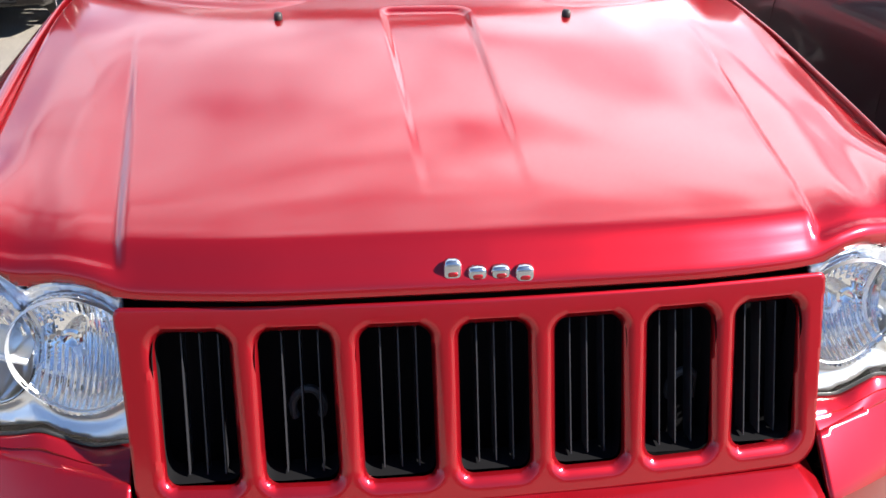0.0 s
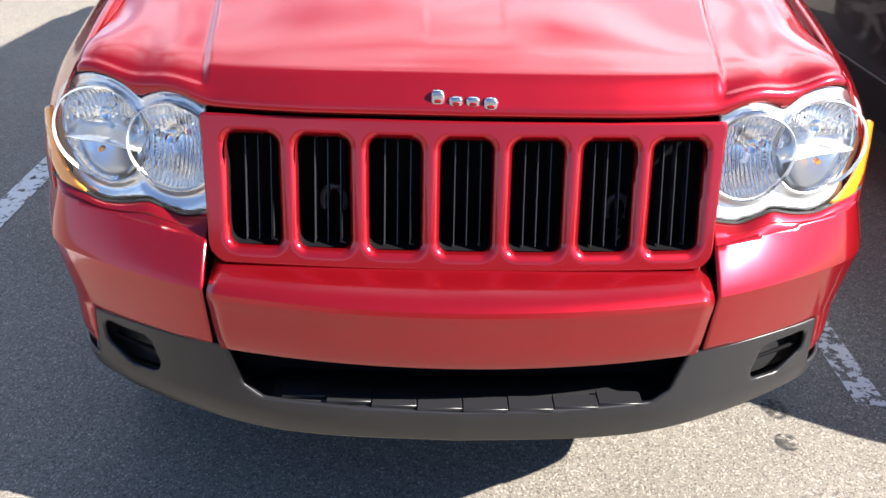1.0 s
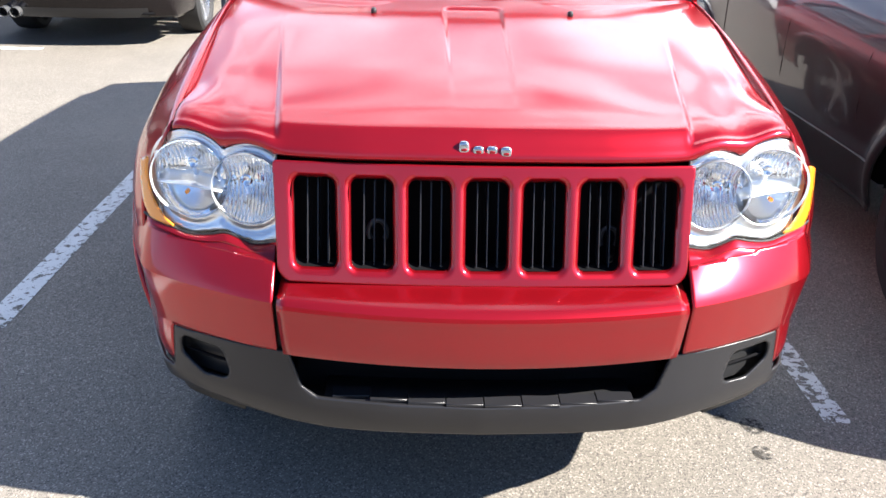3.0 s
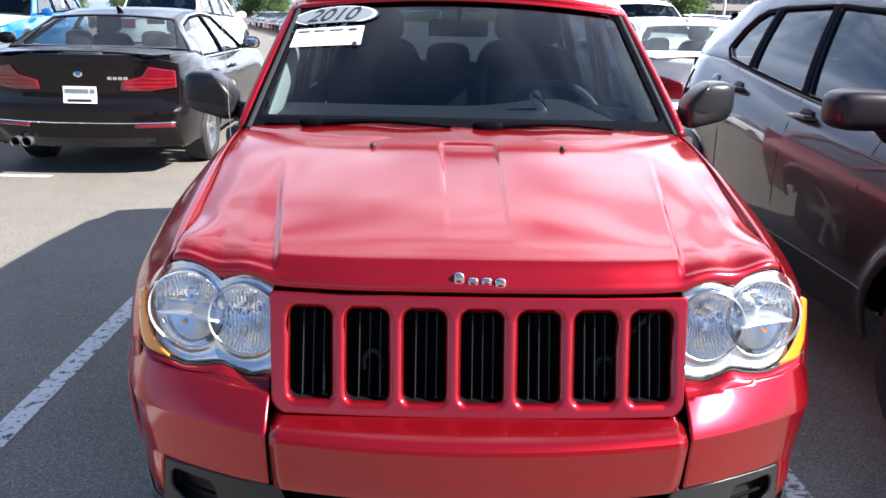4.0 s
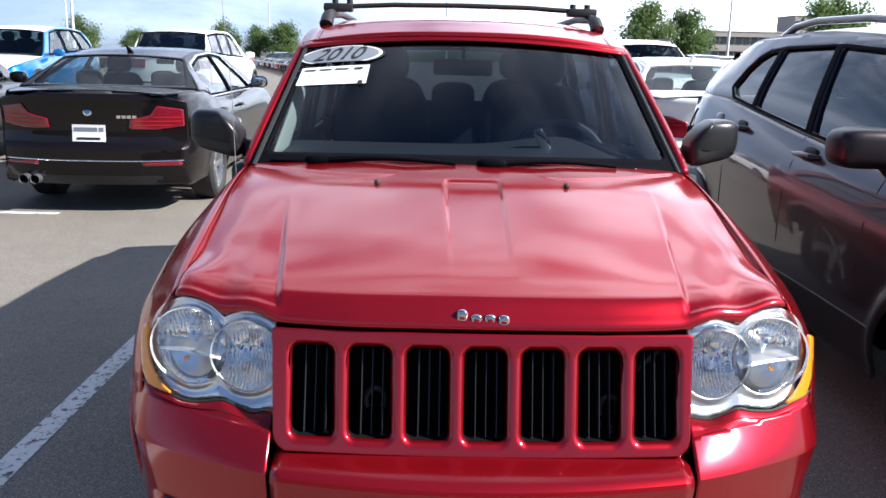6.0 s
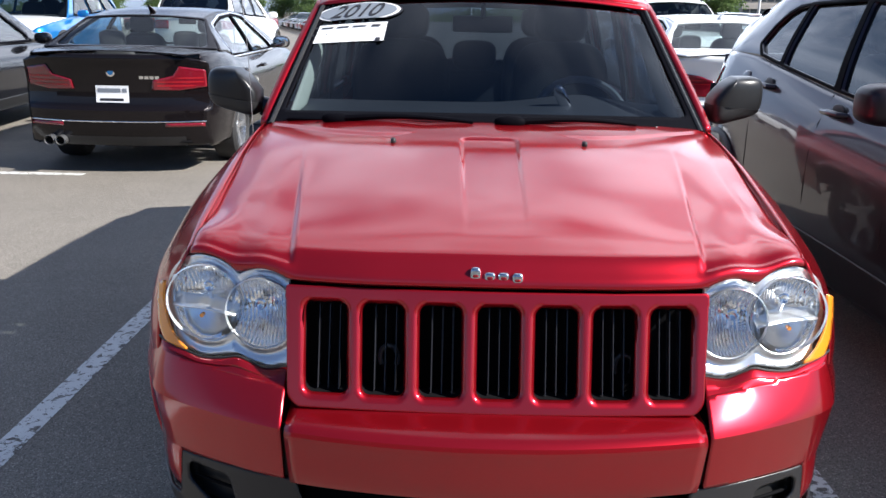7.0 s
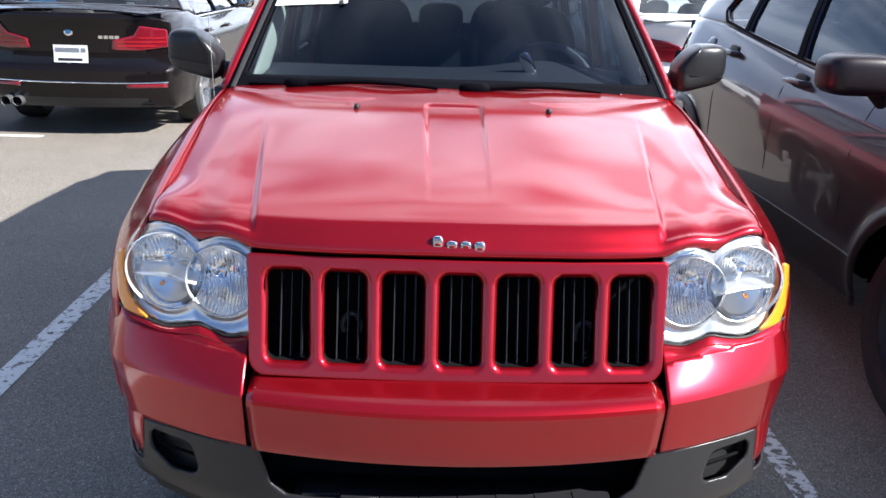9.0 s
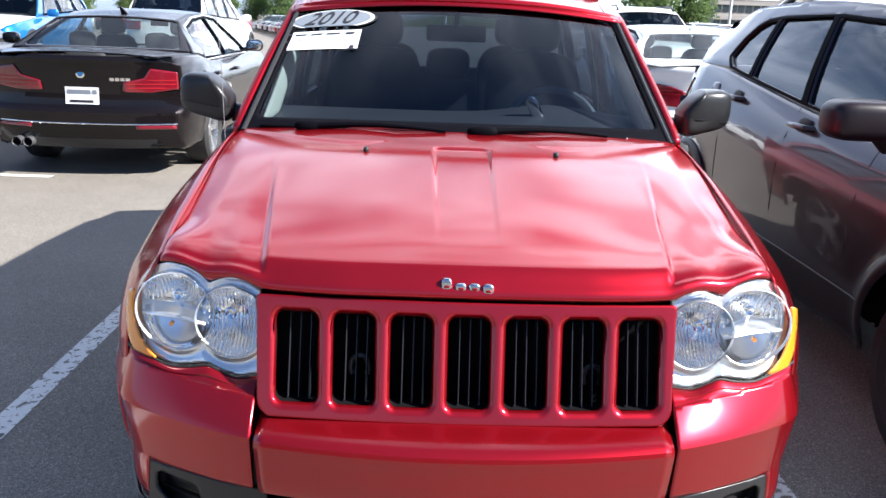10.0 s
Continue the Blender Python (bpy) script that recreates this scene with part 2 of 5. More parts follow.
def part(name, geo, material, parent=None, label="", solid=0.0, smooth=38.0, at=None):
    """One mesh object, from a bmesh or from verts and faces, under a thing or a part."""
    if isinstance(geo, bmesh.types.BMesh):
        bmesh.ops.recalc_face_normals(geo, faces=geo.faces)
        me = bpy.data.meshes.new(name)
        geo.to_mesh(me)
        geo.free()
        if smooth:
            me.polygons.foreach_set("use_smooth", [True] * len(me.polygons))
            me.set_sharp_from_angle(angle=radians(smooth))
    elif isinstance(geo, bpy.types.Mesh):
        me = geo
    else:
        me = to_mesh(name, *geo, smooth)
    if material and not me.materials:
        me.materials.append(material)
    ob = new(name, me)
    if parent:
        ob.parent = parent
    if at is not None:
        ob.matrix_basis = at
    if label:
        tagged(ob, label)
    if solid:
        mod = ob.modifiers.new("thickness", "SOLIDIFY")
        mod.thickness, mod.offset = solid, 0.0
    return ob


def empty(name, m, label, category, group=""):
    ob = new(name)
    ob.matrix_basis = m
    return tagged(ob, label, category, group)


def join(*geos):
    verts, faces = [], []
    for v, f in geos:
        k = len(verts)
        verts += [tuple(p) for p in v]
        faces += [tuple(i + k for i in q) for q in f]
    return verts, faces


def pchip(pts):
    """Smooth function through points (t, value) with no overshoot; values may be tuples."""
    t = np.array([p[0] for p in pts], float)
    y = np.array([np.atleast_1d(p[1]) for p in pts], float)
    h, d = np.diff(t)[:, None], np.diff(y, axis=0) / np.diff(t)[:, None]
    m = np.zeros_like(y)
    m[0], m[-1] = d[0], d[-1]
    for i in range(1, len(t) - 1):
        good = d[i - 1] * d[i] > 0
        w1, w2 = 2 * h[i] + h[i - 1], h[i] + 2 * h[i - 1]
        with np.errstate(divide="ignore", invalid="ignore"):
            m[i] = np.where(good, (w1 + w2) / (w1 / d[i - 1] + w2 / d[i]), 0)

    def at(q):
        q = np.clip(np.asarray(q, float), t[0], t[-1])
        i = np.clip(np.searchsorted(t, q) - 1, 0, len(t) - 2)
        k, s = (t[i + 1] - t[i])[..., None], ((q - t[i]) / (t[i + 1] - t[i]))[..., None]
        out = (1 + 2 * s) * (1 - s) ** 2 * y[i] + s * (1 - s) ** 2 * k * m[i] + s * s * (3 - 2 * s) * y[i + 1] + s * s * (s - 1) * k * m[i + 1]
        return out[..., 0] if y.shape[1] == 1 else out

    return at


def along(pts):
    """A curve through points by its length: a function of s, and the whole length."""
    p = np.array(pts, float)
    s = np.r_[0, np.cumsum(np.linalg.norm(np.diff(p, axis=0), axis=1))]
    return pchip([(a, tuple(b)) for a, b in zip(s, p)]), s[-1]


def step01(a, b, x):
    s = np.clip((np.asarray(x, float) - a) / (b - a), 0, 1)
    return s * s * (3 - 2 * s)


def sd_box(x, z, cx, cz, hx, hz, r=0.0):
    qx, qz = np.abs(x - cx) - hx + r, np.abs(z - cz) - hz + r
    return np.hypot(np.maximum(qx, 0), np.maximum(qz, 0)) + np.minimum(np.maximum(qx, qz), 0) - r


def sd_circle(x, z, cx, cz, r):
    return np.hypot(x - cx, z - cz) - r


def sd_poly(x, z, pts, r=0.0):
    """Signed distance to a polygon, rounded by r."""
    x, z = np.asarray(x, float), np.asarray(z, float)
    d, inside = np.full(np.broadcast(x, z).shape, 1e9), np.zeros(np.broadcast(x, z).shape, bool)
    n = len(pts)
    for i in range(n):
        (ax, az), (bx, bz) = pts[i], pts[(i + 1) % n]
        ex, ez = bx - ax, bz - az
        h = np.clip(((x - ax) * ex + (z - az) * ez) / (ex * ex + ez * ez), 0, 1)
        d = np.minimum(d, np.hypot(x - ax - h * ex, z - az - h * ez))
        cross = (az > z) != (bz > z)
        with np.errstate(divide="ignore", invalid="ignore"):
            inside ^= cross & (x < (bx - ax) * (z - az) / (bz - az + 1e-12) + ax)
    return np.where(inside, -d, d) - r


def sheet(u0, u1, v0, v1, step, fmap, sdf=None):
    """A surface over (u, v), cut to where sdf is negative, with its rim drawn onto the cut."""
    su, sv = step if isinstance(step, tuple) else (step, step)
    nu, nv = max(1, round((u1 - u0) / su)), max(1, round((v1 - v0) / sv))
    us, vs = np.linspace(u0, u1, nu + 1), np.linspace(v0, v1, nv + 1)
    U, V = [a.ravel().copy() for a in np.meshgrid(us, vs, indexing="ij")]
    idx = np.arange((nu + 1) * (nv + 1)).reshape(nu + 1, nv + 1)
    quads = np.stack([idx[:-1, :-1], idx[1:, :-1], idx[1:, 1:], idx[:-1, 1:]], -1).reshape(-1, 4)
    if sdf is not None:
        uc, vc = U[quads].mean(1), V[quads].mean(1)
        keep = sdf(uc, vc) < 0
        total, kept = np.zeros(len(U)), np.zeros(len(U))
        np.add.at(total, quads.ravel(), 1)
        np.add.at(kept, quads[keep].ravel(), 1)
        rim = (kept > 0) & (kept < total)
        u, v = U[rim], V[rim]
        for _ in range(4):
            f = sdf(u, v)
            gu = (sdf(u + su * 0.05, v) - f) / (su * 0.05)
            gv = (sdf(u, v + sv * 0.05) - f) / (sv * 0.05)
            g = np.maximum(gu * gu + gv * gv, 1e-6)
            u = np.clip(u - np.clip(f * gu / g, -su, su), u0, u1)
            v = np.clip(v - np.clip(f * gv / g, -sv, sv), v0, v1)
        U[rim], V[rim] = u, v
        quads = quads[keep]
    used = np.unique(quads)
    remap = np.zeros(len(U), int)
    remap[used] = np.arange(len(used))
    return np.asarray(fmap(U[used], V[used])).tolist(), remap[quads].tolist()


def mirrored(geo):
    v, f = geo
    return [(-p[0], p[1], p[2]) for p in v], [tuple(reversed(q)) for q in f]


def block(x0, x1, y0, y1, z0, z1, bevel=0.0, seg=2):
    bm = bmesh.new()
    bmesh.ops.create_cube(bm, size=1)
    bmesh.ops.transform(bm, verts=bm.verts, matrix=Matrix.Translation(((x0 + x1) / 2, (y0 + y1) / 2, (z0 + z1) / 2)) @ Matrix.Diagonal((x1 - x0, y1 - y0, z1 - z0, 1)))
    if bevel:
        bmesh.ops.bevel(bm, geom=bm.edges[:], offset=bevel, segments=seg, affect="EDGES", profile=0.6)
    return bm


def rod(pts, radius, n=10, cap=True):
    """A round bar along points; radius is one value or one for each point."""
    pts = [Vector(p) for p in pts]
    rad = radius if isinstance(radius, (list, tuple)) else [radius] * len(pts)
    verts, faces = [], []
    for i, p in enumerate(pts):
        d = (pts[min(i + 1, len(pts) - 1)] - pts[max(i - 1, 0)]).normalized()
        a = d.orthogonal().normalized() if i == 0 else (a - d * a.dot(d)).normalized()
        b = d.cross(a)
        verts += [tuple(p + rad[i] * (math.cos(k * math.tau / n) * a + math.sin(k * math.tau / n) * b)) for k in range(n)]
    for i in range(len(pts) - 1):
        faces += [(i * n + k, i * n + (k + 1) % n, (i + 1) * n + (k + 1) % n, (i + 1) * n + k) for k in range(n)]
    if cap:
        faces += [tuple(range(n - 1, -1, -1)), tuple(range((len(pts) - 1) * n, len(pts) * n))]
    return verts, faces


def spin(profile, n=40, axis="x", center=(0, 0, 0)):
    """A turned shape: profile of (distance along the axis, radius)."""
    verts, faces = [], []
    for a, r in profile:
        for k in range(n):
            c, s = r * math.cos(k * math.tau / n), r * math.sin(k * math.tau / n)
            p = {"x": (a, c, s), "y": (c, a, s), "z": (c, s, a)}[axis]
            verts.append(tuple(p[i] + center[i] for i in range(3)))
    for i in range(len(profile) - 1):
        faces += [(i * n + k, i * n + (k + 1) % n, (i + 1) * n + (k + 1) % n, (i + 1) * n + k) for k in range(n)]
    return verts, faces


def rounded_lump(cx, cy, cz, hx, hy, hz, power=3.0, n=16):
    """A soft box (superellipsoid)."""
    verts, faces = [], []
    sg = lambda c: math.copysign(abs(c) ** (2 / power), c)
    for i in range(n + 1):
        th = -math.pi / 2 + math.pi * i / n
        for k in range(2 * n):
            ph = math.tau * k / (2 * n)
            verts.append((cx + hx * sg(math.cos(th)) * sg(math.cos(ph)), cy + hy * sg(math.cos(th)) * sg(math.sin(ph)), cz + hz * sg(math.sin(th))))
    for i in range(n):
        faces += [(i * 2 * n + k, i * 2 * n + (k + 1) % (2 * n), (i + 1) * 2 * n + (k + 1) % (2 * n), (i + 1) * 2 * n + k) for k in range(2 * n)]
    return verts, faces


def lettering(name, text, size, material, parent, m, depth=0.0005, shear=0.0, bend=None):
    cu = bpy.data.curves.new(name, "FONT")
    cu.body, cu.size, cu.extrude, cu.align_x, cu.align_y, cu.shear = text, size, depth, "CENTER", "CENTER", shear
    tmp = bpy.data.objects.new(name, cu)
    scene.collection.objects.link(tmp)
    bpy.context.view_layer.update()
    me = bpy.data.meshes.new_from_object(tmp.evaluated_get(bpy.context.evaluated_depsgraph_get()))
    bpy.data.objects.remove(tmp)
    me.materials.clear()
    if bend:
        for v in me.vertices:
            v.co = bend(v.co)
    return part(name, me, material, parent, at=m)


# ---- ground ----
def ground_z(x, y):
    """The lot is level near by, swells a little behind the first row and falls to one side further off."""
    swell, far = step01(6, 18, y), step01(14, 50, y)
    return 0.016 * np.clip(x, -60, 120) * far + swell * (0.28 - 0.013 * np.clip(x, -20, 20) * (1 - far))


def ground_sheet():
    ys = np.r_[np.linspace(-60, 4, 12), np.linspace(5, 60, 56), np.linspace(75, 200, 12), [300, 600, 1200, 2500]]
    xs = np.r_[[-2500, -900, -300], np.linspace(-140, -32, 22), np.linspace(-30, 30, 61), np.linspace(35, 140, 22), [300, 900, 2500]]
    X, Y = np.meshgrid(xs, ys, indexing="ij")
    Z = ground_z(X, Y)
    n = len(ys)
    verts = np.stack([X, Y, Z], -1).reshape(-1, 3)
    faces = [(i * n + j, (i + 1) * n + j, (i + 1) * n + j + 1, i * n + j + 1) for i in range(len(xs) - 1) for j in range(n - 1)]
    return verts, faces


# added wall, out of view behind the camera; only its bounce and reflection count
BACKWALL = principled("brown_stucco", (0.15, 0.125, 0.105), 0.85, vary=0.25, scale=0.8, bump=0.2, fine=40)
tagged(part("wall_south", block(-40, 40, -22.4, -22.0, -0.2, 4.6, 0.02), BACKWALL), "plain brown stucco wall added out of view behind the viewpoint", "wall", kind="structure")
ground = tagged(part("ground", ground_sheet(), ASPHALT), "worn grey asphalt of a car dealer's parking lot", "ground", kind="structure")


def stripe(x0, x1, y0, y1, mat=LINE):
    ob = part("road_marking", sheet(x0, x1, y0, y1, 0.1, lambda u, v: np.stack([u, v, ground_z(u, v) + 0.004], -1)), mat)
    return tagged(ob, "worn white painted parking line on asphalt", "road marking", "parking lines", kind="structure")


stripe(-1.742, -1.638, -0.6, 5.0)
stripe(1.120, 1.205, 0.535, 5.2, WORN_LINE)
stripe(-5.4, -3.65, 6.20, 6.31)
for sx, sy, sr in ((0.885, 0.52, 0.035), (0.872, 0.39, 0.028), (0.80, 0.56, 0.02), (-1.9, 4.1, 0.05), (-1.6, 4.45, 0.04)):
    disc = sheet(-1, 1, -1, 1, 0.2, lambda u, v: np.stack([sx + u * sr, sy + v * sr * 1.2, 0 * u + 0.003], -1), lambda u, v: np.hypot(u, v) - 1)
    tagged(part("oil_stain", disc, STAIN), "small dark oil stain on asphalt", "stain", "oil stains", kind="structure")

# ---- cars: parts that all of them share ----
def wheel(parent, x, y, r, width, side, rim_mat=ALLOY, spokes=5):
    """Tyre and spoked rim at a hub; side +1 faces +x."""
    hub = new("wheel")
    hub.parent = parent
    hub.matrix_basis = pose(x, y, r, 0, 0, 0 if side > 0 else 180)
    w = width / 2
    ri = r * 0.68
    part("tyre", spin([(-w * 0.8, ri), (-w, ri * 1.1), (-w, r * 0.9), (-w * 0.8, r * 0.985), (-w * 0.4, r), (w * 0.4, r), (w * 0.8, r * 0.985), (w, r * 0.9), (w, ri * 1.12), (w * 0.75, ri)], 44), RUBBER, hub)
    rimv = spin([(-w * 0.8, ri * 0.99), (w * 0.7, ri * 0.99), (w * 0.82, ri * 1.02), (w * 0.82, ri * 0.94), (w * 0.5, ri * 0.9), (-w * 0.1, ri * 0.88)], 44)
    geos = [rimv, spin([(w * 0.62, 0.0001), (w * 0.64, ri * 0.2), (w * 0.45, ri * 0.24), (0, ri * 0.24)], 24)]
    for k in range(spokes):
        a = math.tau * k / spokes
        c, s = math.cos(a), math.sin(a)
        ring = []
        for rr, ww, xx in ((ri * 0.18, ri * 0.13, w * 0.6), (ri * 0.55, ri * 0.10, w * 0.62), (ri * 0.93, ri * 0.15, w * 0.7)):
            for q in ((-ww, xx), (ww, xx), (ww, xx - 0.03), (-ww, xx - 0.03)):
                ring.append((q[1], rr * c - q[0] * s, rr * s + q[0] * c))
        fs = [(4 * i + j, 4 * i + (j + 1) % 4, 4 * i + 4 + (j + 1) % 4, 4 * i + 4 + j) for i in range(2) for j in range(4)] + [(8, 9, 10, 11)]
        geos.append((ring, fs))
    part("rim", join(*geos), rim_mat, hub)
    part("brake_disc", spin([(-w * 0.3, 0.001), (-w * 0.3, ri * 0.78), (-w * 0.5, ri * 0.78)], 28), STEEL, hub)
    return hub


def car_shell(root, s):
    """Sides with wheel arches, decks, roof, pillars, glass and underside of a car; its front end is at y 0, its tail at y L."""
    L, res, z0 = s["L"], s.get("res", 0.04), s["z0"]
    half, belt = pchip(s["half"]), pchip(s["belt"])
    y0 = s.get("y0", 0.0)
    ya, yb, ra = s["axles"][0], s["axles"][1], s["arch"]
    mat = s["paint"]
    lowz = s.get("sill", z0 + 0.12)

    tuck = s["tuck"] if callable(s["tuck"]) else (lambda y: s["tuck"])

    def bulge(z, y):
        """How far the side stands in from its widest, by height."""
        t = (z - z0) / (belt(y) - z0)
        return 0.05 * np.clip((0.35 - t) / 0.35, 0, 1) ** 2 + tuck(y) * np.clip((t - 0.55) / 0.45, 0, 1) ** 2.2

    def flare(y, z):
        f = 0
        for c in (ya, yb):
            d = np.hypot(y - c, z - s["r"])
            f = f + s.get("flare", 0.012) * np.exp(-(((d - ra) / 0.06) ** 2))
        return f

    tail_in = pchip(s["tail"][0]) if "tail" in s else None

    def side_x(y, z):
        return half(y) - bulge(z, y) + flare(y, z)

    def side_map(y, t):
        z = z0 + (belt(y) - z0) * t
        return np.stack([side_x(y, z), y, z], -1)

    def side_cut(y, t):
        z = z0 + (belt(y) - z0) * t
        f = np.maximum(ra - np.hypot(y - ya, z - s["r"]), ra - np.hypot(y - yb, z - s["r"]))
        if "tail" in s:
            f = np.maximum(f, y - (L - tail_in(z) - s["tail"][1] * (half(y) / s["tail_half"]) ** 2.6) - 0.004)
        if "side_cut" in s:
            f = np.maximum(f, s["side_cut"](y, z))
        return f

    n = L / res
    for sgn in (1, -1):
        geo = sheet(y0, L, 0, 1, (res * 0.7, res * 0.9), side_map, side_cut)
        part("side_panel", geo if sgn > 0 else mirrored(geo), mat, root, solid=0.006)
        if s.get("clad"):
            def clad_map(y, t):
                z = z0 - 0.02 + (lowz - z0 + 0.02) * t
                return np.stack([side_x(y, np.maximum(z, z0)) + 0.006, y, z], -1)
            geo = sheet(ya + ra, yb - ra, 0, 1, (res, res), clad_map)
            part("sill_cladding", geo if sgn > 0 else mirrored(geo), s["clad"], root, solid=0.01)
            for c in (ya, yb):
                def arch_map(a, q, c=c):
                    yy, zz = c - (ra + q) * np.cos(a), s["r"] + (ra + q) * np.sin(a)
                    zz = np.maximum(zz, z0)
                    return np.stack([side_x(np.clip(yy, y0, L), zz) + 0.008 + 0 * q, yy, zz], -1)
                geo = sheet(0.0, math.pi, -0.012, 0.055, (0.1, 0.034), arch_map)
                part("arch_moulding", geo if sgn > 0 else mirrored(geo), s.get("arch_mat", s["clad"]), root, solid=0.012)
        for c in (ya, yb):
            def liner(a, q, c=c):
                return np.stack([half(np.full_like(a, c)) - 0.07 - 0.30 * q, c - (ra + 0.01) * np.cos(a), s["r"] + (ra + 0.01) * np.sin(a)], -1)
            geo = sheet(0.12, math.pi - 0.12, 0, 1, (0.2, 0.5), liner)
            part("wheel_liner", geo if sgn > 0 else mirrored(geo), VOID, root)

    # underside and floor
    bay = lambda y: 0.12 + 0.32 * np.maximum(step01(ra + 0.12, ra + 0.02, np.abs(y - ya)), step01(ra + 0.12, ra + 0.02, np.abs(y - yb)))
    part("underbody", sheet(max(y0, 0.25), L - 0.1, -1, 1, (0.1, 0.5), lambda y, u: np.stack([u * (half(y) - bay(y)), y, 0 * y + z0 + 0.06], -1)), VOID, root, solid=0.02)

    # decks: bonnet and boot
    for name, a, b in s.get("decks", ()):
        def deck(u, y):
            x = u * (half(y) - bulge(belt(y), y) - 0.004)
            return np.stack([x, y, belt(y) + s.get("crown", 0.04) * (1 - np.abs(u) ** 2.4)], -1)
        part(name, sheet(-1, 1, a, b, (0.08, res), deck), s.get("deck_paint", mat), root, solid=0.006)

    # greenhouse
    rf = s["roof"]
    roof = pchip(rf["line"])
    (wy, wz), (ty, tz) = rf["screen"]
    (ry, rz), (by, bz) = rf["rear"]
    hw = rf["half"]
    crown = rf.get("crown", 0.035)

    def top_x(y):
        return hw * (1 - 0.06 * np.clip((y - ty) / (ry - ty), 0, 1) ** 2)

    def up_x(y, z):
        zb = belt(y)
        rzz = roof(np.clip(y, ty, ry)) - crown
        q = np.clip((z - zb) / np.maximum(rzz - zb, 0.05), 0, 1.1)
        base = half(y) - bulge(zb, y)
        return base + (top_x(y) - base) * q ** 1.25

    line = [(wy, wz)] + [(ty, tz)] + [(float(v), float(roof(v)) - crown) for v in np.linspace(ty + 0.06, ry - 0.06, 21)] + [(ry, rz), (by, bz)]
    under = [(float(v), float(belt(v)) - 0.005) for v in np.linspace(by, wy, 12)]
    outline = line + under
    zlo, zhi = min(p[1] for p in outline), max(p[1] for p in outline)

    def green_cut(y, z):
        f = sd_poly(y, z, outline)
        for win in s["windows"]:
            f = np.maximum(f, -sd_poly(y, z, win, 0.012))
        return f

    pane = s.get("side_glass", GLASS)
    for sgn in (1, -1):
        fix = (lambda g: g) if sgn > 0 else mirrored
        geo = sheet(wy, by, zlo - 0.01, zhi + 0.01, res * 0.6, lambda y, z: np.stack([up_x(y, z) - s.get("skin", 0.0), y, z], -1), green_cut)
        part("window_surround", fix(geo), mat, root, solid=0.03)
        for win in s["windows"]:
            ys_, zs_ = [p[0] for p in win], [p[1] for p in win]
            glass = sheet(min(ys_) - 0.03, max(ys_) + 0.03, min(zs_) - 0.03, max(zs_) + 0.03, res, lambda y, z: np.stack([up_x(y, z) - 0.002 - s.get("skin", 0.0), y, z], -1), lambda y, z: sd_poly(y, z, win, 0.02))
            part("side_window", fix(glass), pane, root)
            if "dlo" in s:
                continue
            seal = sheet(min(ys_) - 0.03, max(ys_) + 0.03, min(zs_) - 0.03, max(zs_) + 0.03, res * 0.4, lambda y, z: np.stack([up_x(y, z) + 0.016, y, z], -1), lambda y, z: np.maximum(sd_poly(y, z, win, 0.018), -sd_poly(y, z, win, 0.0)))
            part("window_seal", fix(seal), s.get("seal", BLACK), root, solid=0.006)

        if "dlo" in s:
            dlo = s["dlo"]
            ys_, zs_ = [p[0] for p in dlo], [p[1] for p in dlo]
            box = (min(ys_) - 0.05, max(ys_) + 0.05, min(zs_) - 0.05, max(zs_) + 0.05)

            def trim_cut(y, z):
                f = sd_poly(y, z, dlo, s.get("pad", 0.022))
                for win in s["windows"]:
                    f = np.maximum(f, -sd_poly(y, z, win, s.get("inset", 0.004)))
                return f

            part("window_trim", fix(sheet(*box, res * s.get("fine", 0.4), lambda y, z: np.stack([up_x(y, z) + 0.0165 - s.get("skin", 0.0), y, z], -1), trim_cut)), FRIT, root, solid=0.004)
            if s.get("bright"):
                line = sheet(*box, res * 0.3, lambda y, z: np.stack([up_x(y, z) + 0.020 - s.get("skin", 0.0), y, z], -1), lambda y, z: np.maximum(sd_poly(y, z, dlo, 0.034), -sd_poly(y, z, dlo, 0.018)))
                part("chrome_window_line", fix(line), CHROME, root, solid=0.004)

    def roof_map(u, y):
        x = u * top_x(y)
        z = roof(y) - crown * np.abs(u) ** 2.6
        yy = y - s.get("brow", 0.05) * (1 - u * u) * np.clip((ty + 0.5 - y) / 0.5, 0, 1)
        return np.stack([x, yy, z], -1)

    part("roof", sheet(-1, 1, ty, ry, (0.08, res), roof_map), s.get("deck_paint", mat), root, solid=0.02)

    def screen_map(front):
        (ay, az), (cy, cz) = ((wy, wz), (ty, tz)) if front else ((by, bz), (ry, rz))
        bow = s.get("bow", 0.13) if front else -s.get("rbow", 0.06)

        def fm(u, q):
            yy, zz = ay + (cy - ay) * q, az + (cz - az) * q
            w0 = float(up_x(np.array(ay), np.array(az))) - 0.008
            w1 = hw - 0.006
            x = u * (w0 + (w1 - w0) * q)
            arch = (1 - u * u)
            return np.stack([x, yy - bow * arch * (1 - 0.45 * q), zz + crown * 0.9 * arch * q + 0.012 * arch * (1 - q)], -1)
        return fm

    for front, nm in ((True, "windscreen"), (False, "rear_window")):
        fm = screen_map(front)
        g = part(nm, sheet(-1, 1, 0, 1, (0.08, 0.08), fm), s.get("screen_glass", GLASS) if front else s.get("rear_glass", GLASS), root)
        g.visible_shadow = False
        hole = lambda u, q: -sd_box(u, q, 0, 0.5 + s.get('wiped', 0.0), s.get("clear_half", 0.965), 0.46 - s.get('wiped', 0.0), 0.04)
        framed = "rear_frame" in s and not front
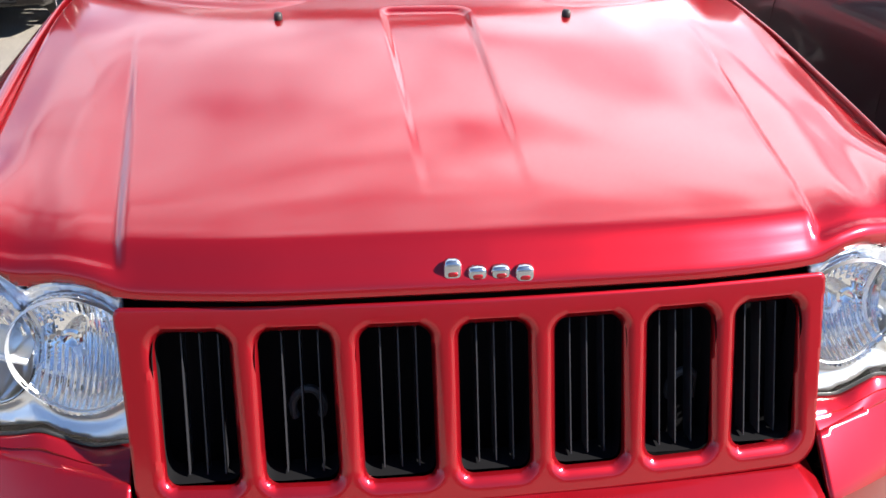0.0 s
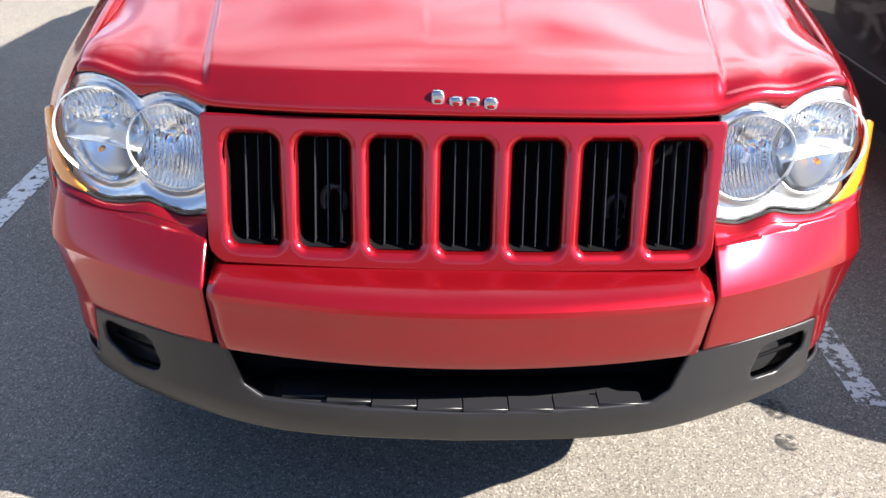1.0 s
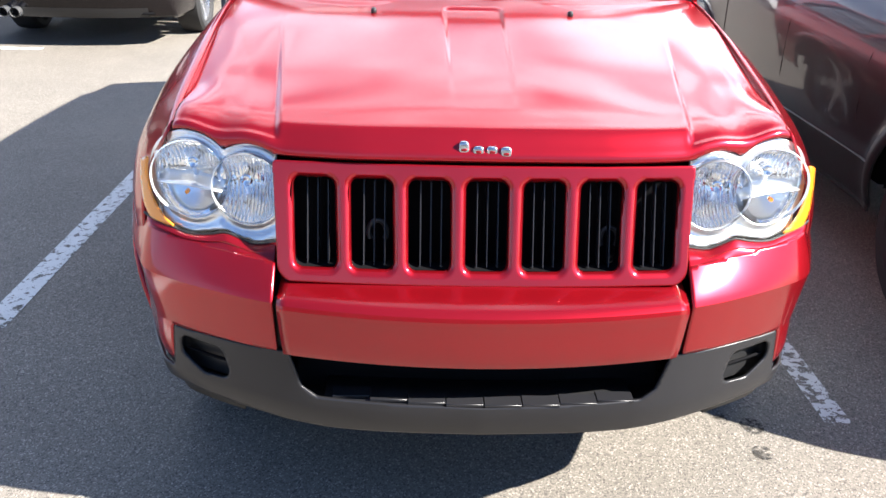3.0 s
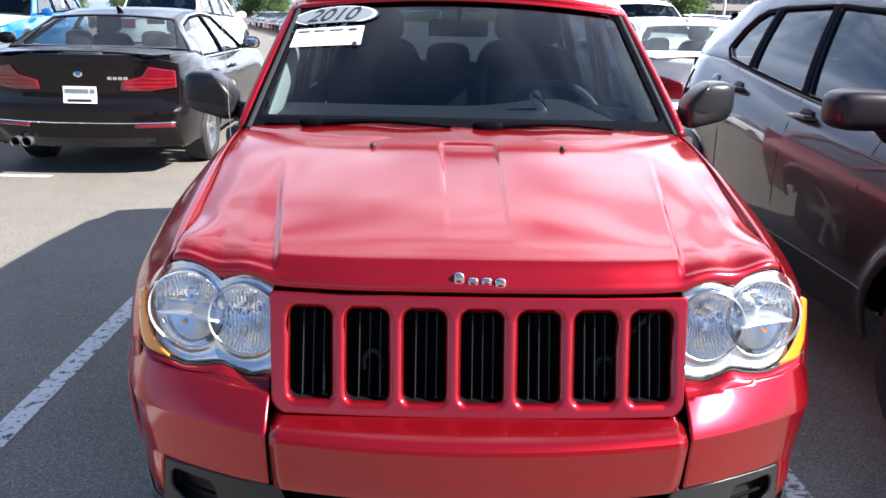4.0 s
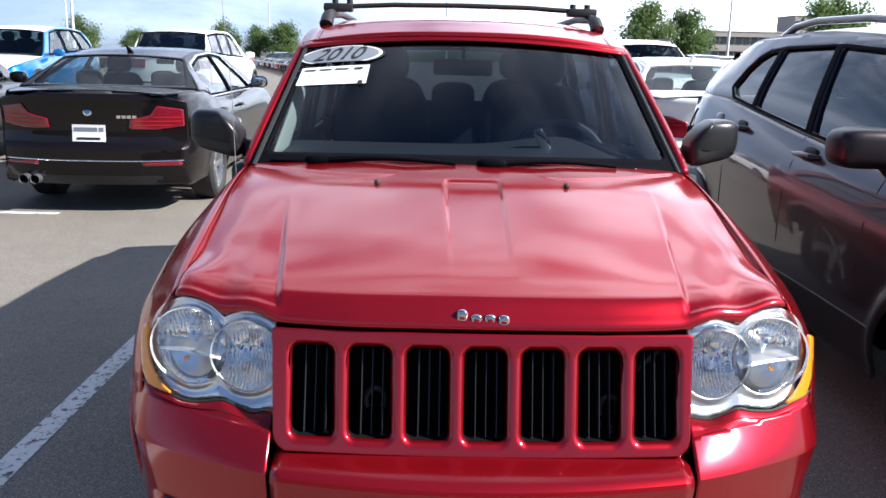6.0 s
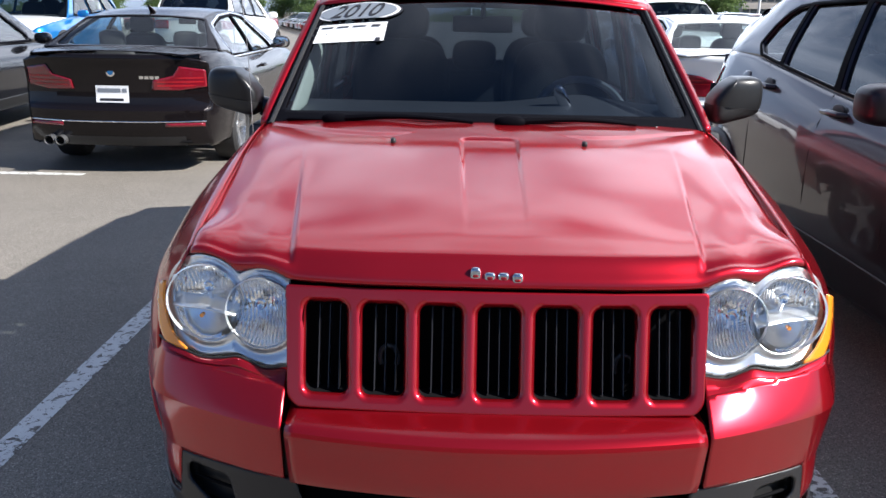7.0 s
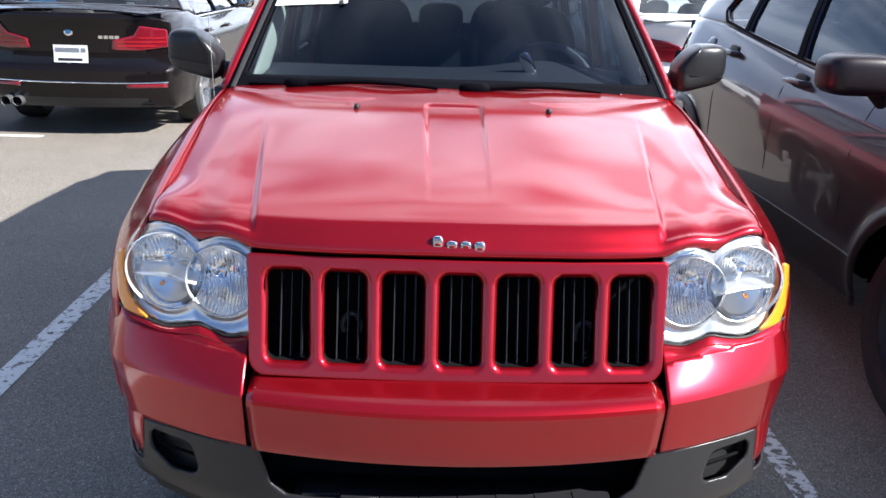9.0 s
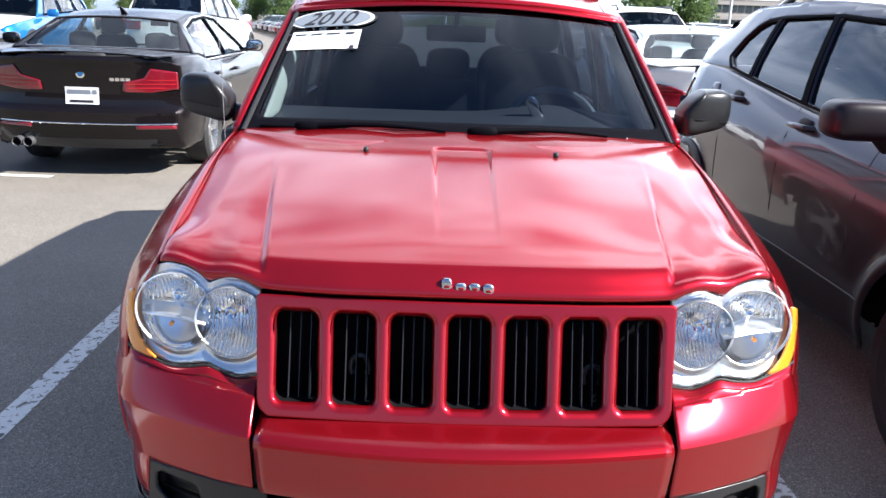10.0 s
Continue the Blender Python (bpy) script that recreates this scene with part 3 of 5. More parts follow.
        if framed:
            hole = lambda u, q: -sd_box(u / (0.885 + 0.07 * q), q, 0, 0.5, 1.0, 0.44, 0.08)
        off = -0.004 if front else 0.004
        part(nm + "_border", sheet(-1, 1, 0, 1, (0.02, 0.02), lambda u, q: np.asarray(fm(u, q)) + (0, off, 0.002), hole), mat if framed else FRIT, root, solid=0.003)
    s["screen_map"], s["side_x"], s["up_x"] = screen_map(True), side_x, up_x
    s["rear_map"] = screen_map(False)
    for x, y in ((1, ya), (1, yb), (-1, ya), (-1, yb)):
        wheel(root, x * (float(half(y)) - s["tw"] / 2 - s.get("hub_in", 0.015)), y, s["r"], s["tw"], x, s.get("rim", ALLOY), s.get("spokes", 5))
    return s


def park(x, y, length, axles, away=True, scale=(1, 1, 1)):
    """Where a car stands on the sloping lot: y is its end nearest the lane; away: it heads along +y."""
    spots = sorted(y + (length - a if away else a) * scale[1] for a in axles)
    za, zb = [float(ground_z(x, q)) for q in spots]
    pitch = math.degrees(math.atan2(zb - za, spots[1] - spots[0]))
    base = za - (zb - za) / (spots[1] - spots[0]) * (spots[0] - y)
    m = pose(x, y, base, pitch) @ (pose(0, length * scale[1], 0, 0, 0, 180) if away else pose(0, 0, 0))
    return m @ Matrix.Diagonal((*scale, 1))


def seat(root, x, y, z, mat=CLOTH, wide=0.25):
    """A car seat with a cushion, a back and a headrest."""
    part("seat_cushion", rounded_lump(x, y, z, wide, 0.26, 0.09, 4), mat, root)
    back = rounded_lump(0, 0, 0.30, wide * 0.95, 0.07, 0.33, 4)
    part("seat_back", back, mat, root, at=pose(x, y + 0.22, z + 0.02, -14))
    part("headrest", rounded_lump(x, y + 0.38, z + 0.72, 0.13, 0.045, 0.09, 3.2), mat, root)
    for dx in (-0.06, 0.06):
        part("headrest_post", rod([(x + dx, y + 0.36, z + 0.55), (x + dx, y + 0.375, z + 0.68)], 0.007, 8), STEEL, root)


def door_handle(root, x, y, z, mat, sgn, cup=0.028):
    part("door_handle", rod([(x - sgn * 0.01, y - 0.10, z), (x + sgn * 0.035, y - 0.085, z + 0.003), (x + sgn * 0.042, y, z + 0.006), (x + sgn * 0.035, y + 0.085, z + 0.003), (x - sgn * 0.01, y + 0.10, z)], [0.012, 0.016, 0.017, 0.016, 0.012], 10), mat, root)
    # no hollow here: a shallow black lump gives the shade in the cup
    part("handle_recess", rounded_lump(x - sgn * 0.004, y, z - 0.004, 0.008, 0.075, cup, 2.3, 12), BLACK, root)


def rear_fascia(root, s):
    """Tail of a car: a surface over x and z at the end of the body."""
    prof, bow = s["tail"]
    inset = pchip(prof)
    half, L = pchip(s["half"]), s["L"]

    def fm(x, z):
        w = s["tail_half"]
        return np.stack([x, L - inset(z) - bow * np.abs(x / w) ** 2.6, z], -1)
    s["tail_map"] = fm
    return fm

# ---- the red sport utility car ----
red_car = empty("sport_utility_car", pose(0, 0, 0), "glossy red older sport utility car parked nose-out between lines", "car")
shut = pchip([(0.0, 0.672), (0.2, 0.682), (0.53, 0.697), (1.0, 0.725), (1.3, 0.738)])
WING = [(0.1, 0.72), (0.2, 0.762), (0.24, 0.787), (0.3, 0.822), (0.4, 0.858), (0.5, 0.883), (0.85, 0.915), (1.3, 0.905), (2.4, 0.905), (3.6, 0.915), (4.3, 0.89), (4.66, 0.80)]
wing_out = pchip(WING)
J = dict(
    hub_in=0.05,
    L=4.66, z0=0.40, res=0.035, r=0.365, tw=0.24, axles=(0.86, 3.62), arch=0.425, paint=RED, y0=0.20,
    half=WING,
    belt=[(0.1, 0.995), (0.25, 1.026), (0.4, 1.058), (0.6, 1.094), (0.9, 1.140), (1.2, 1.168), (1.6, 1.165), (3.0, 1.16), (4.66, 1.18)],
    tuck=lambda y: np.where(np.asarray(y) < 1.3, wing_out(y) - shut(y) - 0.004, 0.165), wiped=0.03, clear_half=0.94, flare=0.02, clad=CLAD, arch_mat=RED, sill=0.50,
    roof=dict(line=[(1.80, 1.618), (2.1, 1.682), (2.6, 1.713), (3.4, 1.703), (4.30, 1.635)], screen=((1.2, 1.168), (1.80, 1.57)), rear=((4.30, 1.585), (4.60, 1.17)), half=0.635, crown=0.048),
    windows=[[(1.52, 1.185), (2.02, 1.55), (2.45, 1.585), (2.45, 1.185)], [(2.53, 1.185), (2.53, 1.585), (3.28, 1.58), (3.42, 1.19)], [(3.52, 1.2), (3.42, 1.575), (4.15, 1.545), (4.36, 1.22)]],
    side_glass=GLASS, screen_glass=SCREEN, bow=0.13, brow=0.10, tail_half=0.845, tail=([(0.40, 0.10), (0.52, 0.02), (0.70, 0.0), (0.76, 0.05), (1.18, 0.06)], 0.14),
)
# the wing ends behind the headlamp
J["side_cut"] = lambda y, z: np.minimum(0.232 - y, 0.955 - z)
car_shell(red_car, J)

# bonnet: nose, centre panel, side creases and brows over the lamps
nose, nose_len = along([(0.108, 0.973), (0.096, 0.981), (0.0965, 0.986), (0.114, 1.0075), (0.129, 1.0250), (0.141, 1.0343), (0.166, 1.0428), (0.22, 1.059), (0.36, 1.092), (0.55, 1.128), (0.83, 1.176), (1.0, 1.196), (1.13, 1.205)])
brow_nose, brow_len = along([(0.108, 0.973), (0.096, 0.982), (0.097, 0.994), (0.106, 1.008), (0.120, 1.0215), (0.140, 1.033), (0.175, 1.0465), (0.22, 1.059), (0.36, 1.092), (0.55, 1.128), (0.83, 1.176), (1.0, 1.196), (1.13, 1.205)])
bonnet_bow = pchip([(0.0, -0.008), (0.25, -0.004), (0.35, 0.005), (0.445, 0.021), (0.50, 0.035), (0.57, 0.055), (0.65, 0.082), (0.70, 0.105), (0.75, 0.14)])


fold_x = pchip([(0.05, 0.432), (0.12, 0.440), (0.30, 0.463), (0.54, 0.495), (0.81, 0.530), (1.2, 0.56)])
rise_y = pchip([(0.0, 0.965), (0.15, 0.955), (0.30, 0.905), (0.42, 0.945), (0.60, 1.075), (0.74, 1.21)])


def bonnet_map(u, s):
    # a creased front edge between the side folds, a rounded one over the lamps
    yz = nose(s)
    ax = np.abs(u) * (shut(yz[..., 0]) + 0.002)
    w = step01(0.425, 0.475, ax)[..., None]
    yz = yz * (1 - w) + brow_nose(s * brow_len / nose_len) * w
    y, z = yz[..., 0], yz[..., 1]
    x = u * (shut(y) + 0.002)
    ax = np.abs(x)
    q = s / nose_len
    front = (1 - q) ** 2
    y = y + bonnet_bow(ax) * (1 - q) ** 1.5 + 0.075 * (ax / 0.7) ** 2 * q
    z = z - 0.034 * (ax / 0.7) ** 2.2 * step01(0.03, 0.35, s)
    # centre channel, sunk deepest where it ends in a step before the screen
    half_ch = 0.066 + 0.013 * np.clip((y - 0.2) / 0.67, 0, 1)
    ch = sd_box(x - 0.002, y, 0, 0.44, half_ch + 0.007, 0.438, 0.03)
    z = z - 0.008 * np.clip((y - 0.16) / 0.68, 0, 1) ** 1.3 * step01(0.003, -0.011, ch)
    # fold at the sides, strongest at the nose, running outwards to the rear
    fx = fold_x(y)
    wide_f = 0.008 - 0.003 * np.clip(s / 0.8, 0, 1)
    z = z - 0.011 * step01(fx - wide_f, fx + wide_f, ax) * step01(0.85, 0.10, s) * step01(0.035, 0.065, s)
    # low rise along the rear edge
    rise = step01(-0.008, 0.016, y - rise_y(ax)) * step01(0.18, 0.33, ax)
    z = z + 0.006 * rise
    # the panel dips towards the lamps
    z = z + 0.009 * step01(0.47, 0.57, ax) * step01(0.02, 0.30, s) * step01(0.95, 0.36, s) * step01(1.0, 0.88, np.abs(u))
    # brows over the two lamp bowls, drawn out into soft ridges
    brow = np.exp(-(((ax - 0.652) / 0.062) ** 2)) * 0.022 + np.exp(-(((ax - 0.512) / 0.05) ** 2)) * 0.011
    z = z + brow * (0.6 * step01(0.30, 0.03, s) + 0.4 * step01(0.62, 0.05, s))
    z = z - 0.004 * step01(0.984, 1.0, np.abs(u))
    return np.stack([x, y, z], -1)


LAMP_O, LAMP_I = (0.646, 0.899, 0.109), (0.507, 0.886, 0.105)


def bonnet_cut(u, s):
    p = bonnet_map(u, s)
    ax, z = np.abs(p[..., 0]), p[..., 2]
    d = np.minimum(sd_circle(ax, z, LAMP_O[0], LAMP_O[1], 0.116), sd_circle(ax, z, LAMP_I[0], LAMP_I[1], 0.110))
    d = np.minimum(d, sd_box(ax, z, 0.61, 0.84, 0.16, 0.135))
    return np.where(s < 0.25, -d, -1.0)


bonnet = part("bonnet", sheet(-1, 1, 0, nose_len, (0.0065, 0.007), bonnet_map, bonnet_cut), RED, red_car, solid=0.005)
for sgn in (-1, 1):
    noz = part("washer_nozzle", rounded_lump(sgn * 0.277, 0.83, 1.176, 0.008, 0.012, 0.010, 3, 8), BLACK, bonnet)

# gutter that closes the gap between bonnet and wing
gutter = sheet(0.26, 1.2, 0, 1, (0.05, 0.34), lambda y, q: np.stack([shut(y) + 0.005 - 0.02 * np.maximum(0, q - 0.67) / 0.33, y, pchip(J["belt"])(y) - 0.001 - 0.012 * np.minimum(1, q * 1.5)], -1))
for geo in (gutter, mirrored(gutter)):
    part("wing_gutter", geo, RED, red_car, solid=0.002)

# grille panel with seven slots
GY = lambda x, z: 0.010 + (z - 0.725) * 0.345 + 0.022 * (x / 0.445) ** 2
SLOTS = [0.1222 * (i - 3) + 0.004 for i in range(7)]


def slot_sd(x, z, i):
    lean = (z - 0.845) * 0.03 * (i - 3) / 3
    return sd_box(x - lean, z, SLOTS[i], 0.8425, 0.0485, 0.0945, 0.02)


def grille_cut(x, z):
    f = sd_box(x - 0 * z, z, 0, 0.845, 0.4525 - 0.012 * np.clip((0.97 - z) / 0.25, 0, 1), 0.122, 0.032)
    f = np.where(z > 0.87, sd_box(x, z, 0, 0.70, 0.4525 - 0.012 * np.clip((0.97 - z) / 0.25, 0, 1), 0.267, 0.008), f)
    f = np.maximum(f, np.where(z > 0.9, sd_box(x, z, 0, 0.5, 0.4525, 0.469), f))
    for i in range(7):
        f = np.maximum(f, -slot_sd(x, z, i))
    return f


def grille_map(x, z):
    """The face swells round every slot and sinks to its rim."""
    near = np.min([np.abs(slot_sd(x, z, i)) for i in range(7)], axis=0)
    return np.stack([x, GY(x, z) + 0.0095 * np.clip(1 - near / 0.0085, 0, 1) ** 1.4, z], -1)


grille = part("grille_panel", sheet(-0.4525, 0.4525, 0.723, 0.969, (0.0032, 0.0034), grille_map, grille_cut), RED, red_car, solid=0.010)
for i, cx in enumerate(SLOTS):
    tunnel = sheet(0, 1, 0, math.tau, (0.5, 0.13), lambda q, a: np.stack([cx + 0.0495 * np.sign(np.cos(a)) * np.abs(np.cos(a)) ** 0.25, GY(cx, 0.844 + 0.094 * np.sin(a)) + 0.016 + 0.04 * q, 0.844 + 0.0955 * np.sign(np.sin(a)) * np.abs(np.sin(a)) ** 0.25], -1))
    insert = part("slot_insert", tunnel, VOID, grille, "black plastic slot insert")
    for k in (-1, 0, 1):
        fx = cx + k * 0.0225 + 0.004
        fin = [(fx + dx, GY(fx, z) + dy, z) for z in (0.752, 0.922) for dx, dy in ((-0.0008, 0.026), (0.0008, 0.026), (0.0016, 0.05), (-0.0016, 0.05))]
        part("fin", (fin, [(0, 1, 5, 4), (1, 2, 6, 5), (2, 3, 7, 6), (3, 0, 4, 7)]), FIN, insert, smooth=0)
part("radiator_shroud", block(-0.46, 0.46, 0.16, 0.20, 0.42, 0.95), VOID, red_car)
part("front_crossmember", block(-0.70, 0.70, 0.36, 0.40, 0.42, 1.0), VOID, red_car)
for hx, hz in ((-0.232, 0.80), (0.285, 0.79)):
    ring = [(hx + 0.02 * math.cos(a), 0.125, hz + 0.028 * math.sin(a)) for a in np.linspace(-0.6, math.pi + 0.6, 14)]
    part("tow_hook", rod(ring, 0.006, 8), HORN, red_car)

# badge: four plain silver blocks, each with a dark slot
badge = new("badge")
badge.parent = red_car
for bx, bw, bz0, bz1 in ((-0.047, 0.023, 0.984, 1.019), (-0.0165, 0.024, 0.987, 1.009), (0.0125, 0.024, 0.987, 1.009), (0.042, 0.024, 0.980, 1.009)):
    bz = (bz0 + bz1) / 2
    block_ob = part("badge_block", rounded_lump(bx, 0.0965 + 0.6 * (bz - 0.995), bz, bw / 2, 0.008, (bz1 - bz0) / 2, 3.6, 10), BADGE, badge)
    part("badge_slot", rounded_lump(bx, 0.089 + 0.6 * (bz - 0.995), bz, bw * 0.27, 0.0016, 0.0032, 3, 8), RED, block_ob, "red slot in the silver block")

# bumper, built along its line in plan
PLAN = [(0, -0.062), (0.2, -0.054), (0.35, -0.036), (0.443, -0.014), (0.53, 0.018), (0.62, 0.060), (0.70, 0.104), (0.748, 0.138), (0.774, 0.168), (0.797, 0.215), (0.826, 0.28), (0.858, 0.36), (0.888, 0.455)]
plan, plan_len = along(PLAN)
S_OF_X = lambda x: float(np.interp(x, [float(plan(q)[0]) for q in np.linspace(0, plan_len, 200)], np.linspace(0, plan_len, 200)))


def bumper_map(inset):
    def fm(s, z):
        a = np.abs(s)
        p, p2 = plan(a), plan(np.minimum(a + 0.01, plan_len))
        p1 = plan(np.maximum(a - 0.01, 0))
        t = p2 - p1
        t = t / np.linalg.norm(t, axis=-1, keepdims=True)
        n = np.stack([-t[..., 1], t[..., 0]], -1)
        k = inset(a, z)
        return np.stack([np.where(s < 0, -1, 1) * (p[..., 0] + n[..., 0] * k), p[..., 1] + n[..., 1] * k, z], -1)
    return fm


s_in, s_fog0, s_fog1 = S_OF_X(0.443), S_OF_X(0.575), S_OF_X(0.722)


def red_low(a):
    """Height at which the red of the bumper corner meets the grey skirt."""
    return 0.567 - 0.008 * (a - s_in) / 0.3 - 0.115 * step01(s_fog1 - 0.004, s_fog1 + 0.016, a)


def corner_inset(a, z):
    top = np.interp(a - s_in, [0, 0.1, 0.2, 0.3, 0.4], [0.092, 0.078, 0.056, 0.042, 0.03])
    up = np.clip((z - 0.692) / 0.092, 0, 1.2)
    return top * up ** 1.15 + 0.020 * np.clip((0.692 - z) / 0.13, 0, 1) + 0.05 * np.clip((0.50 - z) / 0.1, 0, 1) ** 2


def corner_map(s, z):
    """The corner, drawn so that its inner end is one upright edge."""
    fm = bumper_map(corner_inset)
    s, z = np.broadcast_arrays(np.asarray(s, float), np.asarray(z, float))
    p, x0, x1 = fm(s, z), fm(np.full_like(s, s_in), z)[..., 0], fm(np.full_like(s, s_in + 0.15), z)[..., 0]
    p[..., 0] = np.where(p[..., 0] < x1, 0.448 + (p[..., 0] - x0) * (x1 - 0.448) / (x1 - x0), p[..., 0])
    return p


crease = lambda x: np.interp(x, [0.44, 0.80], [0.758, 0.786])
corner = sheet(s_in, plan_len, 0.4385, 0.809, (0.008, 0.0065), corner_map, lambda s, z: np.maximum(red_low(s) - z, np.maximum(0.425 - np.hypot(plan(s)[..., 1] - 0.86, z - 0.365), z - crease(plan(s)[..., 0]))))
for geo in (corner, mirrored(corner)):
    part("bumper_corner", geo, RED, red_car, solid=0.008, smooth=20)


def skirt_inset(a, z):
    return 0.021 + 0.020 * np.clip((0.44 - z) / 0.075, 0, 1) ** 1.6


fog_poly = [(s_fog0 + 0.03, 0.480), (s_fog0 + 0.075, 0.478), (s_fog1 - 0.046, 0.505), (s_fog1 - 0.046, 0.512), (s_fog0 + 0.04, 0.510)]


def skirt_cut(s, z):
    a = np.abs(s)
    f = np.maximum(z - np.where(a < s_in, 0.575, red_low(a) - 0.003), 0.366 + 0.034 * np.clip((a - 0.35) / 0.4, 0, 1) - z)
    f = np.maximum(f, -sd_poly(a, z, [(-0.1, 0.60), (-0.1, 0.456), (0.366, 0.466), (0.396, 0.486), (0.436, 0.60)], 0.010))
    f = np.maximum(f, -sd_poly(a, z, fog_poly, 0.026))
    return np.maximum(f, 0.43 - np.hypot(plan(a)[..., 1] - 0.86, z - 0.365))


skirt = part("lower_skirt", sheet(-plan_len, plan_len, 0.36, 0.58, (0.006, 0.005), bumper_map(skirt_inset), skirt_cut), CLAD, red_car, "dark grey plastic bumper skirt", solid=0.008)
for sgn in (-1, 1):
    def pocket(s, q):
        base = np.asarray(bumper_map(lambda a, z: 0.05 + 0 * a)(s, 0.44 + 0.10 * q))
        return base * (sgn, 1, 1)
    part("fog_lamp_blank", sheet(s_fog0 - 0.04, s_fog1 + 0.03, 0, 1, (0.03, 0.25), pocket), BLACK, skirt)
    for zz in (0.492,):
        bar = [tuple(np.asarray(bumper_map(lambda a, z: 0.036 + 0 * a)(np.array(q), np.array(zz))) * (sgn, 1, 1)) for q in np.linspace(s_fog0 + 0.02, s_fog1 - 0.02, 6)]
        part("fog_blank_rib", rod(bar, 0.004, 6), VOID, skirt)
for sgn in (-1, 1):
    behind = sheet(s_fog1 - 0.03, plan_len - 0.03, 0.43, 0.60, (0.03, 0.04), lambda s, z: np.asarray(bumper_map(lambda a, zz: 0.036 + 0 * a)(s, z)) * (sgn, 1, 1))
    part("bumper_backing", behind, BLACK, red_car)
part("intake_floor", sheet(-0.35, 0.35, 0, 1, (0.05, 0.5), lambda x, q: np.stack([x, -0.04 + 0.03 * (x / 0.41) ** 2 + 0.11 * q, 0.445 + 0 * x], -1)), BLACK, red_car, solid=0.004)
for k in range(8):
    x0 = -0.33 + 0.085 * k
    part("intake_tab", block(x0, x0 + 0.083, -0.043 + 0.05 * (x0 / 0.4) ** 2, -0.005 + 0.05 * (x0 / 0.4) ** 2, 0.450, 0.457, 0.001, 1), CLAD, red_car)
part("splash_shield", sheet(-0.78, 0.78, 0, 1, (0.1, 0.25), lambda x, q: np.stack([x, np.interp(np.abs(x), [0, 0.43, 0.62, 0.78], [-0.02, 0.03, 0.12, 0.26]) * (1 - q) + 1.2 * q, 0.392 + 0 * x], -1)), BLACK, red_car, solid=0.006)
for sgn in (-1, 1):
    dam = sheet(S_OF_X(0.58), S_OF_X(0.86), 0.345, 0.42, (0.04, 0.03), lambda s, z: np.asarray(bumper_map(lambda a, zz: 0.065 + 0 * a)(s, z)) * (sgn, 1, 1))
    part("air_dam", dam, BLACK, red_car, "black rubber air dam", solid=0.006)
part("intake_roof", block(-0.42, 0.42, 0.0, 0.12, 0.575, 0.60), VOID, red_car)
part("intake_grid", block(-0.42, 0.42, 0.09, 0.12, 0.42, 0.60), VOID, red_car)

cb, cb_len = along([(0.115, 0.728), (0.03, 0.706), (0.004, 0.6945), (0.0, 0.689), (0.006, 0.66), (0.026, 0.572), (0.032, 0.560), (0.06, 0.554)])


def centre_map(x, s):
    p = cb(s)
    y = -0.084 + 0.052 * (np.abs(x) / 0.43) ** 2 + p[..., 0]
    return np.stack([x * (1 - 0.008 * np.clip((0.69 - p[..., 1]) / 0.13, 0, 1)), y, p[..., 1]], -1)


part("bumper_centre", sheet(-0.437, 0.437, 0, cb_len, (0.0215, 0.008), centre_map), RED, red_car, solid=0.008, smooth=22)
for sgn in (-1, 1):
    part("bumper_gap_filler", block(sgn * 0.437 - 0.02, sgn * 0.437 + 0.02, 0.02, 0.12, 0.56, 0.69), BLACK, red_car)

# flange of each wing beside the lamp
flange = sheet(0, 1, 0.79, 0.96, (0.25, 0.02), lambda q, z: np.stack([J["side_x"](0.234 + 0 * z, z) - 0.03 * q, 0.234 + 0.014 * q, z], -1))
for geo in (flange, mirrored(flange)):
    part("wing_flange", geo, RED, red_car, solid=0.004)

# headlamps
lamp_y = pchip([(0.44, 0.094), (0.50, 0.100), (0.57, 0.112), (0.65, 0.135), (0.72, 0.172), (0.77, 0.215), (0.80, 0.26), (0.83, 0.33)])
LY = lambda x, z: lamp_y(x) + (z - 0.80) * 0.16


def lamp_sd(x, z):
    d = np.minimum(sd_circle(x, z, *LAMP_O), sd_circle(x, z, *LAMP_I))
    d = np.minimum(d, sd_poly(x, z, [(0.44, 0.788), (0.50, 0.780), (0.553, 0.800), (0.575, 0.803), (0.65, 0.788), (0.72, 0.802), (0.715, 0.88), (0.44, 0.88)], 0.004))
    return np.maximum(d, 0.449 - x)


# strip of red between bumper and lamp, and the black seal over it
under_lamp = pchip([(0.449, 0.787), (0.50, 0.780), (0.54, 0.793), (0.565, 0.801), (0.60, 0.793), (0.65, 0.787), (0.70, 0.795), (0.78, 0.803)])


def strip_map(s, q):
    p = corner_map(s, crease(plan(s)[..., 0]) - 0.005) + np.array([0, -0.002, 0])
    x = np.clip(p[..., 0], 0.449, 0.79)
    z1 = under_lamp(x) - 0.003
    y1 = LY(x, z1) + 0.001
    lip = 0.005 * np.sin(np.clip(q, 0, 1) * math.pi) * (q > 0.5)
    return np.stack([p[..., 0] + (x - p[..., 0]) * q, p[..., 1] + (y1 - p[..., 1]) * q ** 1.2 - lip, p[..., 2] + (z1 - p[..., 2]) * q - 0.0005], -1)


strip = sheet(s_in, S_OF_X(0.79), 0, 1, (0.008, 0.125), strip_map)
seal_line = [(x, float(LY(np.array(x), np.array(0.79))) + 0.001, float(under_lamp(x)) - 0.001) for x in np.linspace(0.45, 0.775, 40)]
for sgn in (1, -1):
    part("lamp_surround", strip if sgn > 0 else mirrored(strip), RED, red_car, solid=0.005)
    part("lamp_seal", rod([(sgn * x, y, z) for x, y, z in seal_line], 0.003, 8), BLACK, red_car)


